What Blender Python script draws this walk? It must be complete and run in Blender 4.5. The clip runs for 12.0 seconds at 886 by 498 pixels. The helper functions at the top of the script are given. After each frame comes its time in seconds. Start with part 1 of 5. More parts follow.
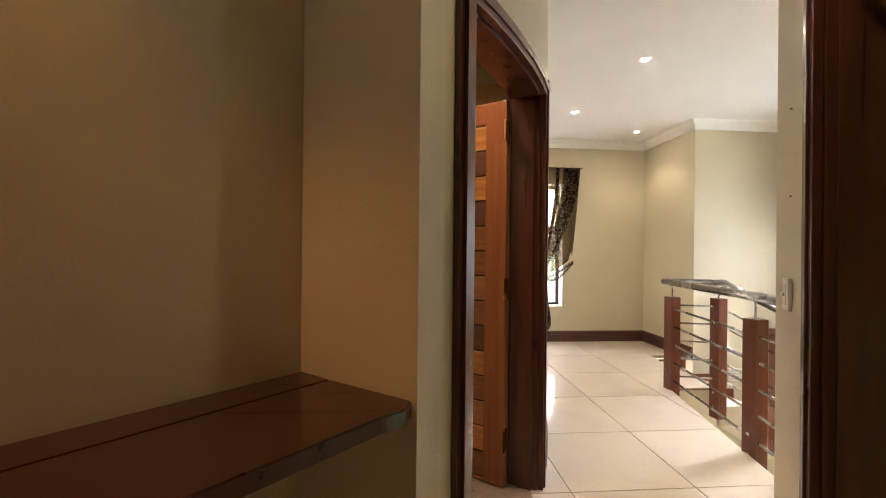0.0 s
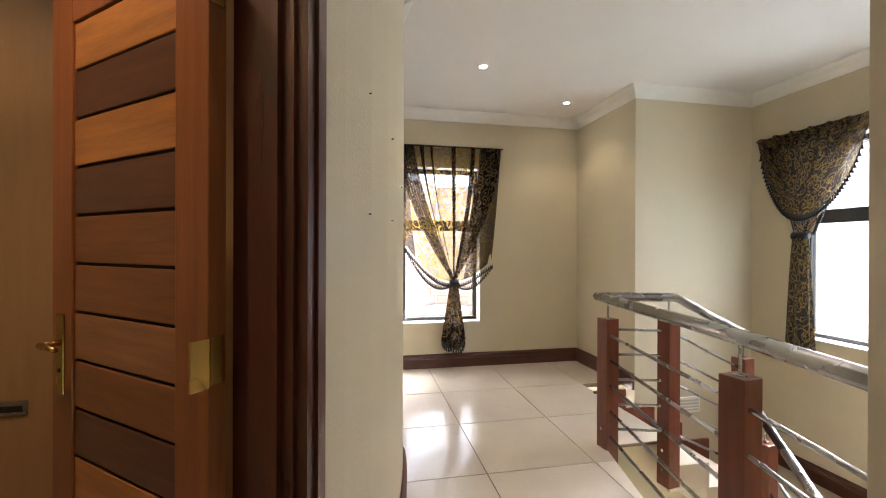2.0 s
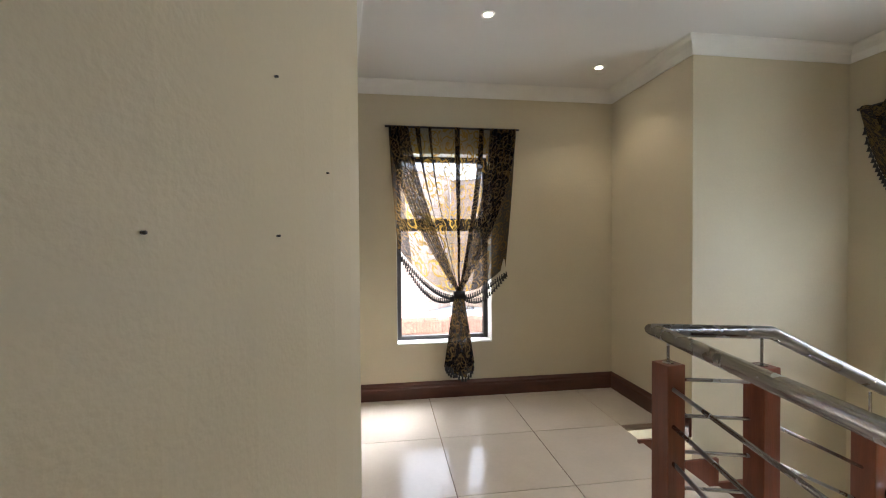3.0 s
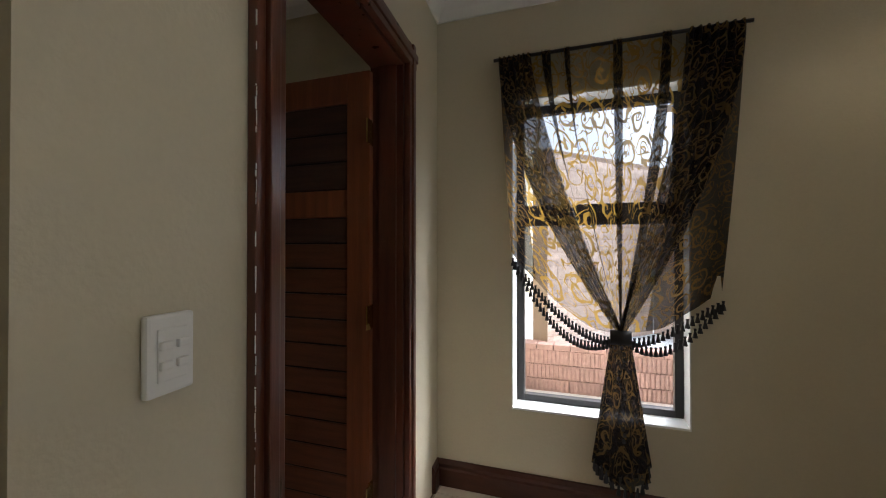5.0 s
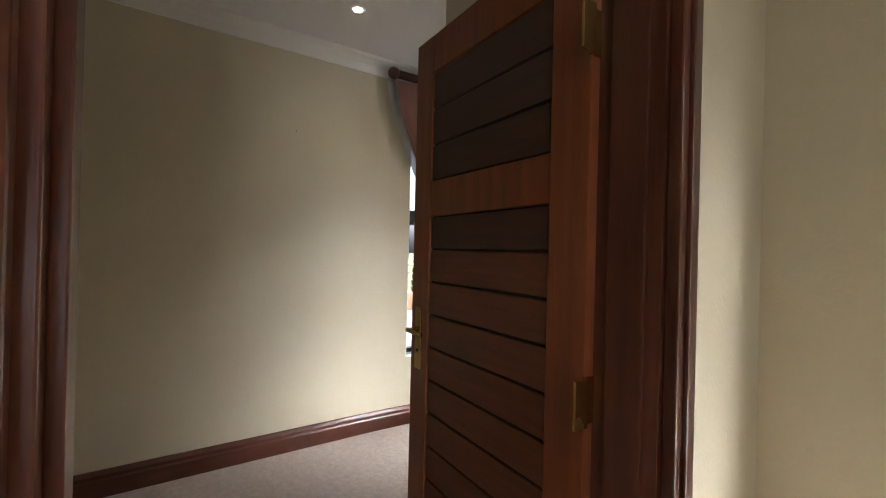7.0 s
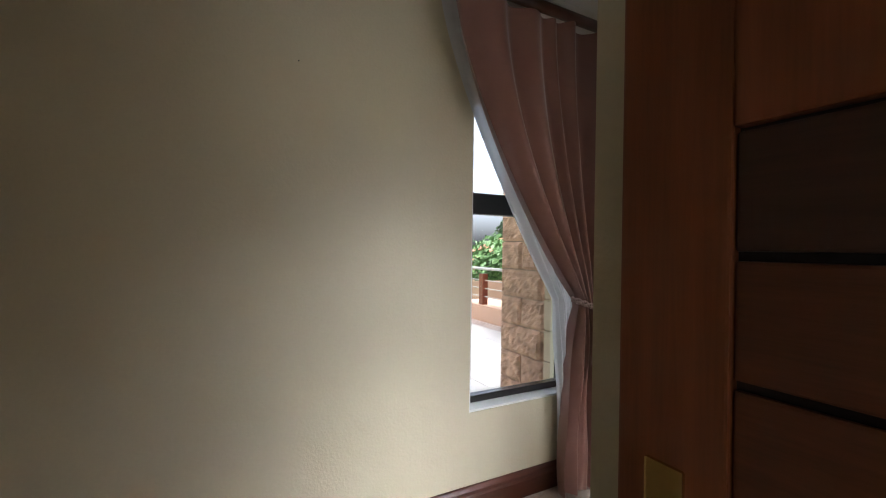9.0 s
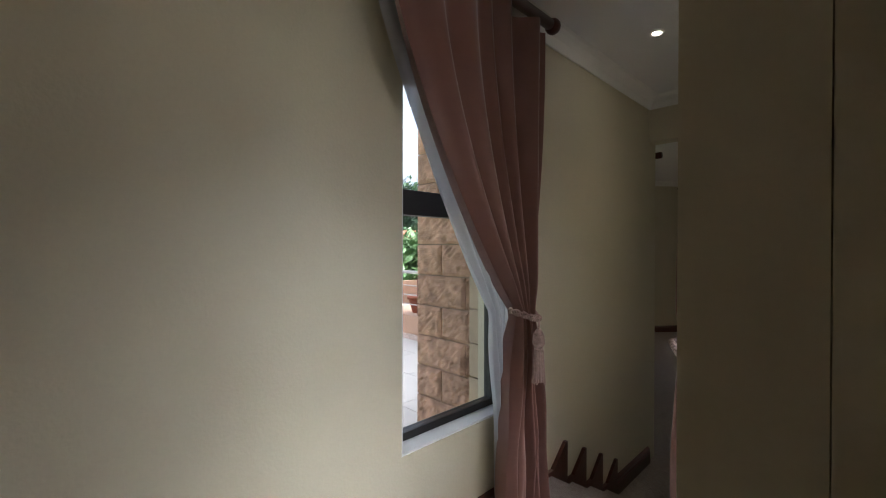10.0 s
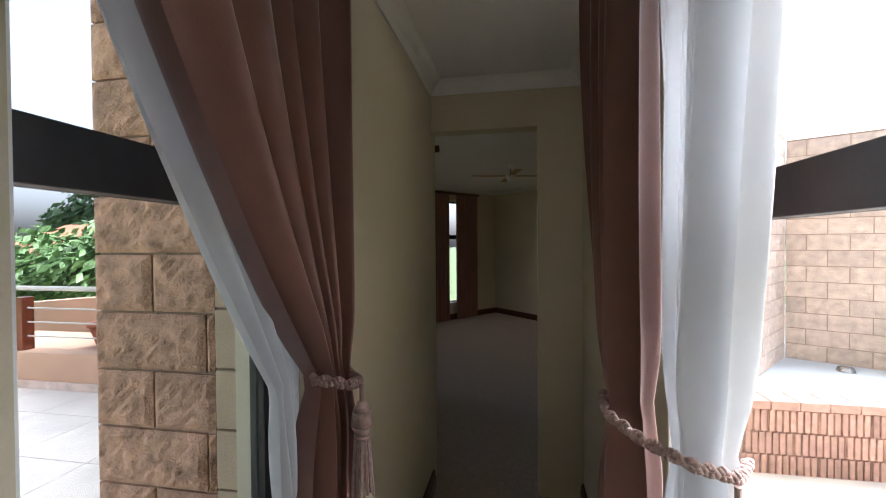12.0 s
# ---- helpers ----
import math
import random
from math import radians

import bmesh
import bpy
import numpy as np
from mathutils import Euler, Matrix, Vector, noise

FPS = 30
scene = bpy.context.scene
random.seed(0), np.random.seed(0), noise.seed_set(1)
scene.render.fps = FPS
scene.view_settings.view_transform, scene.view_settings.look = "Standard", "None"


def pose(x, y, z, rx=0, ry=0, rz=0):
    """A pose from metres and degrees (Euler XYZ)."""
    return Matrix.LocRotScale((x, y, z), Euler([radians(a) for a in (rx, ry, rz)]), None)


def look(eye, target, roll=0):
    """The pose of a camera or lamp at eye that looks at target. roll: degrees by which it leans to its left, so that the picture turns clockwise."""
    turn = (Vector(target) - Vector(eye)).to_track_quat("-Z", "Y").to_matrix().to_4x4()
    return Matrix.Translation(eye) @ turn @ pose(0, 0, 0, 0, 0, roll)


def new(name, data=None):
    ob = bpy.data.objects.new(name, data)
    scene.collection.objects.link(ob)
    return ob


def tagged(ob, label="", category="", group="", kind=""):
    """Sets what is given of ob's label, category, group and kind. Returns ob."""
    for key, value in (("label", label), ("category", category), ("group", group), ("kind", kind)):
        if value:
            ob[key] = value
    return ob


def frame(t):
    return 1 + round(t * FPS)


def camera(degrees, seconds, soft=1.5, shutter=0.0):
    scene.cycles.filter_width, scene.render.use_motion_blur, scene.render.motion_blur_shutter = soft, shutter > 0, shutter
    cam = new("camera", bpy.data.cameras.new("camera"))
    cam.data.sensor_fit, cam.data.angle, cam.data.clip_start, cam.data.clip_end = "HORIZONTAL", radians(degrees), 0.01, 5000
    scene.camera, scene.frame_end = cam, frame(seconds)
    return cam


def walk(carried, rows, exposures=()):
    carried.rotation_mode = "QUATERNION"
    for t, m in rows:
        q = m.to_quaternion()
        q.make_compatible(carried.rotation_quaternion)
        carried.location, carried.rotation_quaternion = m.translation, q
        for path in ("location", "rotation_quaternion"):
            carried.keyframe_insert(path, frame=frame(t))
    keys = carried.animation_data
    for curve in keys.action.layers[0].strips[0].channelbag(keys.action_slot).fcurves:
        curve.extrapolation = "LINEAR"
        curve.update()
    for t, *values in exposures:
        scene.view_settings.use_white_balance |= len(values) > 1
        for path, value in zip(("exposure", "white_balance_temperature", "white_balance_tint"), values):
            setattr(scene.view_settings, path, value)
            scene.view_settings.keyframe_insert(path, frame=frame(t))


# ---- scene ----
cam = camera(93.7, 12.0, 1.1)
PATH = [
    (0, (1.698, 0.757, 1.191), (1.857, 2.751, 1.194), 0.6),
    (0.5, (1.854, 0.998, 1.199), (2.189, 2.97, 1.201), 0.3),
    (1, (2.048, 1.272, 1.212), (2.419, 3.237, 1.218), 0.2),
    (1.5, (2.24, 1.571, 1.236), (2.625, 3.533, 1.236), 0.1),
    (2, (2.474, 1.873, 1.232), (2.862, 3.835, 1.228), 0.2),
    (2.5, (2.639, 2.248, 1.304), (3.013, 4.212, 1.271), -0.4),
    (3, (2.791, 2.599, 1.321), (3.071, 4.579, 1.287), -0.4),
    (3.2, (2.846, 2.715, 1.333), (3.078, 4.701, 1.286), -0.4),
    (4.8, (3.286, 3.815, 1.269), (2.731, 5.736, 1.282), -0.1),
    (5, (3.283, 3.926, 1.272), (2.61, 5.809, 1.289), 0.0),
    (5.5, (3.243, 4.171, 1.283), (2.275, 5.921, 1.304), 0.4),
    (6, (3.202, 4.382, 1.301), (1.95, 5.941, 1.312), 0.8),
    (6.5, (3.142, 4.592, 1.31), (1.628, 5.899, 1.313), 0.9),
    (7, (2.979, 4.76, 1.311), (1.28, 5.816, 1.316), 1.4),
    (7.5, (2.777, 4.89, 1.319), (0.956, 5.718, 1.325), 1.7),
    (7.7, (2.682, 4.944, 1.315), (0.837, 5.716, 1.322), 2.1),
    (9.3, (1.806, 5.087, 1.317), (0.11, 6.146, 1.315), 0.6),
    (9.5, (1.733, 5.09, 1.328), (0.097, 6.241, 1.327), 0.5),
    (10, (1.51, 5.122, 1.362), (0.083, 6.524, 1.35), 0.1),
    (10.5, (1.308, 5.183, 1.399), (0.148, 6.812, 1.378), 0.1),
    (11, (1.126, 5.342, 1.388), (0.261, 7.146, 1.373), -0.1),
    (11.5, (0.983, 5.538, 1.407), (0.411, 7.454, 1.385), -0.3),
    (12, (0.849, 5.746, 1.405), (0.496, 7.714, 1.376), -0.4),
]
EXPOSURES = [(0.0, 3.8, 6100, 12), (1.5, 3.5, 6000, 12), (2.5, 2.98, 5700, 12), (3.2, 2.6, 5650, 10), (5.0, 1.65, 5700, 10), (6.0, 1.85, 5700, 10), (7.5, 2.85, 6000, 10), (9.5, 2.15, 5700, 10), (10.5, 2.05, 5600, 10), (12.0, 2.1, 5700, 10)]

walk(cam, [(t, look(eye, target, roll)) for t, eye, target, roll in PATH], EXPOSURES)

# ---- light ----
world = bpy.data.worlds.new("sky")
scene.world = world
world.use_nodes = True
wn = world.node_tree
sky = wn.nodes.new("ShaderNodeTexSky")
sky.sky_type = 'NISHITA'
sky.sun_disc = False
sky.sun_elevation = radians(47)
sky.sun_rotation = radians(53)
sky.dust_density = 6.0
sky.air_density = 0.8
wn.nodes["Background"].inputs["Strength"].default_value = 0.15
veil = wn.nodes.new("ShaderNodeHueSaturation")  # thin overcast: the blue is mostly veiled
veil.inputs["Saturation"].default_value = 0.35
wn.links.new(sky.outputs[0], veil.inputs["Color"])
wn.links.new(veil.outputs[0], wn.nodes["Background"].inputs["Color"])
sun_data = bpy.data.lights.new("sun", 'SUN')
sun_data.energy, sun_data.angle, sun_data.color = 3.0, radians(60), (1.0, 0.97, 0.93)
sun = new("sun", sun_data)
sun.matrix_world = look((12, 9, 16), (0, 0, 0))

# the sky's light through the stair window, set just outside its panes
glare = bpy.data.lights.new("window_daylight", 'AREA')
glare.shape, glare.size, glare.size_y, glare.energy, glare.color = 'RECTANGLE', 1.05, 1.5, 1.9, (0.96, 0.98, 1.0)
glare_ob = new("window_daylight", glare)
glare_ob.matrix_world = look((6.245, 4.16, 1.30), (0.0, 4.16, 1.30))

# ---- materials ----
def mat(name, base, rough=0.6, metal=0.0, var=0.12, scale=6.0, grain=60.0, bump=0.15, stretch=(1, 1, 1), dark=None,
        spec=0.5, coat=0.0, sheen=0.0, rnd=0.0):
    m = bpy.data.materials.new(name)
    m.use_nodes = True
    nt = m.node_tree
    bs = nt.nodes["Principled BSDF"]
    tc = nt.nodes.new("ShaderNodeTexCoord")
    mp = nt.nodes.new("ShaderNodeMapping")
    mp.inputs["Scale"].default_value = stretch
    nt.links.new(tc.outputs["Object"], mp.inputs[0])
    n1 = nt.nodes.new("ShaderNodeTexNoise")
    n1.inputs["Scale"].default_value = scale
    n1.inputs["Detail"].default_value = 5
    n2 = nt.nodes.new("ShaderNodeTexNoise")
    n2.inputs["Scale"].default_value = grain
    n2.inputs["Detail"].default_value = 3
    nt.links.new(mp.outputs[0], n1.inputs[0])
    nt.links.new(mp.outputs[0], n2.inputs[0])
    add = nt.nodes.new("ShaderNodeMath")
    add.operation = 'MULTIPLY_ADD'
    nt.links.new(n2.outputs[0], add.inputs[0])
    add.inputs[1].default_value = 0.4
    nt.links.new(n1.outputs[0], add.inputs[2])
    ramp = nt.nodes.new("ShaderNodeValToRGB")
    ramp.color_ramp.elements[0].position = 0.4
    ramp.color_ramp.elements[1].position = 1.0
    lo = dark or tuple(c * (1 - var) for c in base)
    hi = tuple(min(1, c * (1 + var)) for c in base)
    ramp.color_ramp.elements[0].color = (*lo, 1)
    ramp.color_ramp.elements[1].color = (*hi, 1)
    nt.links.new(add.outputs[0], ramp.inputs[0])
    out = ramp.outputs[0]
    if rnd:
        oi = nt.nodes.new("ShaderNodeObjectInfo")
        mr = nt.nodes.new("ShaderNodeMapRange")
        mr.inputs[3].default_value = 1 - rnd
        mr.inputs[4].default_value = 1 + rnd
        nt.links.new(oi.outputs["Random"], mr.inputs[0])
        hs = nt.nodes.new("ShaderNodeHueSaturation")
        nt.links.new(mr.outputs[0], hs.inputs["Value"])
        nt.links.new(out, hs.inputs["Color"])
        out = hs.outputs[0]
    nt.links.new(out, bs.inputs["Base Color"])
    rr = nt.nodes.new("ShaderNodeMapRange")
    rr.inputs[3].default_value = max(0.02, rough - 0.08)
    rr.inputs[4].default_value = min(1, rough + 0.08)
    nt.links.new(n1.outputs[0], rr.inputs[0])
    nt.links.new(rr.outputs[0], bs.inputs["Roughness"])
    bs.inputs["Metallic"].default_value = metal
    bs.inputs["Specular IOR Level"].default_value = spec
    bs.inputs["Coat Weight"].default_value = coat
    bs.inputs["Coat Roughness"].default_value = 0.15
    bs.inputs["Sheen Weight"].default_value = sheen
    if bump:
        bp = nt.nodes.new("ShaderNodeBump")
        bp.inputs["Strength"].default_value = bump
        bp.inputs["Distance"].default_value = 0.01
        nt.links.new(n2.outputs[0], bp.inputs["Height"])
        nt.links.new(bp.outputs[0], bs.inputs["Normal"])
    return m


def sheer(name, colour, opacity, gold=None, rough=0.6, scale=7.0, band=0.042, through_light=0.45):
    """Woven sheer cloth: part of the light passes between the threads; gold scrolls are denser."""
    m = bpy.data.materials.new(name)
    m.use_nodes = True
    nt = m.node_tree
    bs, out = nt.nodes["Principled BSDF"], nt.nodes["Material Output"]
    bs.inputs["Roughness"].default_value = rough
    bs.inputs["Base Color"].default_value = (*colour, 1)
    tr = nt.nodes.new("ShaderNodeBsdfTransparent")
    tl = nt.nodes.new("ShaderNodeBsdfTranslucent")
    tl.inputs[0].default_value = (*colour, 1)
    cloth = nt.nodes.new("ShaderNodeMixShader")
    cloth.inputs[0].default_value = through_light
    nt.links.new(bs.outputs[0], cloth.inputs[1])
    nt.links.new(tl.outputs[0], cloth.inputs[2])
    mix = nt.nodes.new("ShaderNodeMixShader")
    mix.inputs[0].default_value = opacity
    nt.links.new(tr.outputs[0], mix.inputs[1])
    nt.links.new(cloth.outputs[0], mix.inputs[2])
    nt.links.new(mix.outputs[0], out.inputs[0])
    if gold:
        uv = nt.nodes.new("ShaderNodeUVMap")
        ns = nt.nodes.new("ShaderNodeTexNoise")
        ns.inputs["Scale"].default_value = scale
        ns.inputs["Detail"].default_value = 1.0
        ns.inputs["Distortion"].default_value = 2.2
        nt.links.new(uv.outputs[0], ns.inputs[0])
        # scrolls: a spiral curls round each cell's centre, thin stems wander between them
        def math_node(op, x, y=None, z=None):
            nd = nt.nodes.new("ShaderNodeMath")
            nd.operation = op
            for i, val in enumerate((x, y, z)):
                if val is None:
                    continue
                if isinstance(val, (int, float)):
                    nd.inputs[i].default_value = val
                else:
                    nt.links.new(val, nd.inputs[i])
            return nd.outputs[0]

        vo = nt.nodes.new("ShaderNodeTexVoronoi")
        vo.voronoi_dimensions = '2D'
        vo.inputs["Scale"].default_value = scale
        vo.inputs["Randomness"].default_value = 0.9
        wob = nt.nodes.new("ShaderNodeTexNoise")
        wob.inputs["Scale"].default_value = scale * 1.3
        nt.links.new(uv.outputs[0], wob.inputs[0])
        bend = nt.nodes.new("ShaderNodeVectorMath")
        bend.operation = 'MULTIPLY_ADD'
        bend.inputs[1].default_value = (0.55 / scale, 0.55 / scale, 0)
        nt.links.new(wob.outputs["Color"], bend.inputs[0])
        nt.links.new(uv.outputs[0], bend.inputs[2])
        nt.links.new(bend.outputs[0], vo.inputs["Vector"])
        df = nt.nodes.new("ShaderNodeVectorMath")
        df.operation = 'SUBTRACT'
        nt.links.new(bend.outputs[0], df.inputs[0])
        nt.links.new(vo.outputs["Position"], df.inputs[1])
        sp = nt.nodes.new("ShaderNodeSeparateXYZ")
        nt.links.new(df.outputs[0], sp.inputs[0])
        ln = nt.nodes.new("ShaderNodeVectorMath")
        ln.operation = 'LENGTH'
        nt.links.new(df.outputs[0], ln.inputs[0])
        turn = math_node('MULTIPLY', math_node('ARCTAN2', sp.outputs["Y"], sp.outputs["X"]), 1 / (2 * math.pi))
        coil = math_node('FRACT', math_node('MULTIPLY_ADD', ln.outputs["Value"], scale * 3.1, turn))
        curl = math_node('MULTIPLY', math_node('LESS_THAN', coil, 0.27), math_node('LESS_THAN', ln.outputs["Value"], 0.5 / scale))
        stem = math_node('LESS_THAN', math_node('ABSOLUTE', math_node('SUBTRACT', ns.outputs[0], 0.5)), band)
        lt = nt.nodes.new("ShaderNodeMath")
        lt.operation = 'MAXIMUM'
        nt.links.new(curl, lt.inputs[0])
        nt.links.new(stem, lt.inputs[1])
        mc = nt.nodes.new("ShaderNodeMix")
        mc.data_type = 'RGBA'
        mc.inputs["A"].default_value = (*colour, 1)
        mc.inputs["B"].default_value = (*gold, 1)
        nt.links.new(lt.outputs[0], mc.inputs["Factor"])
        nt.links.new(mc.outputs["Result"], bs.inputs["Base Color"])
        nt.links.new(mc.outputs["Result"], tl.inputs[0])
        mo = nt.nodes.new("ShaderNodeMapRange")
        mo.inputs[3].default_value = opacity
        mo.inputs[4].default_value = 0.93
        nt.links.new(lt.outputs[0], mo.inputs[0])
        nt.links.new(mo.outputs[0], mix.inputs[0])
    return m


def glow(name, colour, strength):
    m = bpy.data.materials.new(name)
    m.use_nodes = True
    bs = m.node_tree.nodes["Principled BSDF"]
    bs.inputs["Emission Color"].default_value = (*colour, 1)
    bs.inputs["Emission Strength"].default_value = strength
    return m


WOODX = (0.6, 0.6, 0.05)
M_WALL = mat("cream_paint", (0.60, 0.535, 0.385), 0.55, var=0.05, scale=1.5, grain=85, bump=0.14)
M_CEIL = mat("white_ceiling_paint", (0.74, 0.73, 0.71), 0.7, var=0.03, scale=2, grain=120, bump=0.06)
M_COVE = mat("white_coving_paint", (0.80, 0.79, 0.75), 0.55, var=0.03, bump=0.04)
M_PLASTER = mat("white_reveal_paint", (0.82, 0.82, 0.80), 0.5, var=0.04, bump=0.05)
M_TILE = mat("cream_porcelain", (0.66, 0.58, 0.48), 0.14, var=0.07, scale=3, grain=40, bump=0.015, rnd=0.04, spec=0.6)
M_GROUT = mat("brown_grout", (0.26, 0.19, 0.13), 0.9, bump=0.3)
M_CARPET = mat("beige_carpet", (0.36, 0.28, 0.22), 0.95, var=0.25, scale=30, grain=420, bump=0.8, sheen=0.3)
M_MAHOG = mat("dark_red_mahogany", (0.085, 0.022, 0.010), 0.3, var=0.45, scale=7, grain=60, bump=0.06, stretch=(3, 3, 0.25), coat=0.4)
M_SKIRT = mat("brown_skirting_varnish", (0.075, 0.021, 0.011), 0.35, var=0.3, scale=6, grain=50, bump=0.06, stretch=(1, 1, 4), coat=0.2)
M_POST = mat("red_brown_timber", (0.16, 0.042, 0.018), 0.35, var=0.35, scale=7, grain=60, bump=0.08, stretch=(4, 4, 0.3), coat=0.2)
M_STILE = mat("reddish_meranti", (0.30, 0.105, 0.035), 0.32, var=0.3, scale=6, grain=50, bump=0.06, stretch=(6, 6, 0.3), coat=0.25)
M_SL_O = mat("orange_oak_slat", (0.46, 0.20, 0.055), 0.32, var=0.35, scale=7, grain=50, bump=0.08, stretch=(0.5, 5, 6), coat=0.2)
M_SL_M = mat("walnut_slat", (0.24, 0.095, 0.036), 0.32, var=0.35, scale=7, grain=50, bump=0.08, stretch=(0.5, 5, 6), coat=0.2)
M_SL_R = mat("pale_red_slat", (0.33, 0.15, 0.065), 0.32, var=0.35, scale=7, grain=50, bump=0.08, stretch=(0.5, 5, 6), coat=0.2)
M_SL_D = mat("wenge_slat", (0.125, 0.052, 0.030), 0.32, var=0.35, scale=7, grain=50, bump=0.08, stretch=(0.5, 5, 6), coat=0.2)
M_STILE_D = mat("dark_meranti", (0.23, 0.066, 0.022), 0.32, var=0.3, scale=6, grain=50, bump=0.06, stretch=(6, 6, 0.3), coat=0.25)
M_SLAT_DD = mat("smoked_slat", (0.060, 0.023, 0.014), 0.35, var=0.35, scale=7, grain=50, bump=0.08, stretch=(0.5, 5, 6), coat=0.2)
M_SLAT_DM = mat("dark_meranti_slat", (0.135, 0.040, 0.016), 0.35, var=0.35, scale=7, grain=50, bump=0.08, stretch=(0.5, 5, 6), coat=0.2)
# shade inside slat gaps, keyholes and pull recesses, put into a near-black colour
M_GAP_SHADE = mat("painted_gap_shade", (0.02, 0.012, 0.008), 0.8, bump=0)
M_SHELF = mat("polished_shelf_wood", (0.05, 0.011, 0.005), 0.3, var=0.45, scale=5, grain=40, bump=0.04, stretch=(0.5, 6, 3), coat=0.5)
M_BRASS = mat("brass", (0.62, 0.42, 0.16), 0.25, metal=1.0, var=0.15, bump=0.02)
M_STEEL = mat("brushed_steel", (0.40, 0.40, 0.41), 0.27, metal=1.0, var=0.08, bump=0.02)
M_WHITE = mat("white_plastic", (0.78, 0.77, 0.73), 0.35, var=0.03, bump=0.0)
M_ALU = mat("dark_bronze_aluminium", (0.028, 0.024, 0.023), 0.4, var=0.2, bump=0.03)
M_CUPB = mat("tan_wardrobe_laminate", (0.42, 0.26, 0.12), 0.5, var=0.10, scale=8, grain=90, bump=0.03, stretch=(4, 4, 0.4))
M_PINK = mat("dusty_pink_satin", (0.23, 0.105, 0.078), 0.38, var=0.10, scale=5, grain=240, bump=0.08, sheen=0.3, spec=0.6)
M_ROPE = mat("pink_grey_rope", (0.42, 0.29, 0.25), 0.7, var=0.3, scale=60, grain=300, bump=0.4)
M_BLACK = mat("black_fringe", (0.012, 0.011, 0.012), 0.5, var=0.3, bump=0.1)
M_BLOCK = mat("split_face_block", (0.56, 0.345, 0.23), 0.95, var=0.5, scale=16, grain=120, bump=1.0, rnd=0.12)
M_BLOCKP = mat("pale_split_block", (0.62, 0.50, 0.42), 0.95, var=0.3, scale=12, grain=70, bump=0.8, rnd=0.1)
M_MORTAR = mat("sand_mortar", (0.36, 0.27, 0.20), 0.95, var=0.2, bump=0.4)
M_CAST = mat("cast_stone_quoin", (0.48, 0.37, 0.25), 0.85, var=0.12, scale=20, grain=120, bump=0.25)
M_BRICK = mat("red_fluted_brick", (0.46, 0.29, 0.24), 0.9, var=0.3, scale=18, grain=90, bump=0.5, rnd=0.15)
M_PAVE = mat("terrace_paving", (0.66, 0.62, 0.56), 0.8, var=0.15, scale=4, grain=60, bump=0.15, rnd=0.05)
M_PEACH = mat("peach_plaster", (0.56, 0.36, 0.24), 0.85, var=0.12, scale=4, grain=80, bump=0.25)
M_ROOFW = mat("painted_roof_slab", (0.60, 0.66, 0.70), 0.6, var=0.12, scale=5, grain=60, bump=0.15)
M_TERRA = mat("terracotta_tile", (0.40, 0.14, 0.08), 0.8, var=0.25, bump=0.2)
M_LEAF = mat("green_leaf", (0.085, 0.16, 0.045), 0.55, var=0.5, scale=3, grain=20, bump=0.1)
M_LEAF2 = mat("dark_leaf", (0.05, 0.10, 0.04), 0.6, var=0.5, scale=3, grain=20, bump=0.1)
M_BARK = mat("bark", (0.12, 0.085, 0.06), 0.9, var=0.35, bump=0.6)
M_GRASS = mat("lawn", (0.09, 0.13, 0.045), 0.95, var=0.35, scale=0.6, grain=30, bump=0.3)
M_STEEL2 = mat("pale_painted_rail", (0.55, 0.52, 0.47), 0.5, var=0.1, bump=0.03)
M_LAMP = glow("lamp_bulb", (1.0, 0.86, 0.66), 25.0)
M_SHEERW = sheer("white_sheer", (0.64, 0.65, 0.67), 0.94, through_light=0.28)
M_DAMASK = sheer("black_gold_sheer", (0.018, 0.014, 0.016), 0.40, (0.36, 0.22, 0.04), 0.65, 6.0, 0.022)
M_DAMASK2 = sheer("folded_black_gold_sheer", (0.018, 0.014, 0.016), 0.86, (0.20, 0.12, 0.03), 0.65, 9.0, 0.02)
M_DAMASK3 = sheer("swagged_black_gold_cloth", (0.022, 0.017, 0.016), 0.95, (0.19, 0.125, 0.034), 0.38, 8.0, 0.035)
M_GLASS = bpy.data.materials.new("window_glass")
M_GLASS.use_nodes = True
_b = M_GLASS.node_tree.nodes["Principled BSDF"]
_b.inputs["Transmission Weight"].default_value = 1.0
_b.inputs["Roughness"].default_value = 0.0
_b.inputs["IOR"].default_value = 1.05


# ---- mesh helpers ----
LANDING, PASSAGE = Vector((0, 0, 0)), Vector((0.14, -0.075, 0))
section = [LANDING]  # where the section now being built has its origin


def thing(name, label, category, m=None, group="", kind=""):
    ob = new(name)
    ob.matrix_world = Matrix.Translation(section[0]) @ (m if m is not None else Matrix())
    return tagged(ob, label, category, group, kind)


def part(name, bm, material, parent=None, label=""):
    me = bpy.data.meshes.new(name)
    bm.normal_update()
    bm.to_mesh(me)
    bm.free()
    me.materials.append(material)
    ob = new(name, me)
    if parent is not None:
        ob.parent = parent
    else:
        ob.location = section[0]
    return tagged(ob, label)


def solo(name, bm, material, label, category="", kind="structure", smooth=False):
    ob = part(name, bm, material)
    if smooth:
        for p in ob.data.polygons:
            p.use_smooth = True
    return tagged(ob, label, category, "", kind)


def smooth(ob):
    for p in ob.data.polygons:
        p.use_smooth = True
    return ob


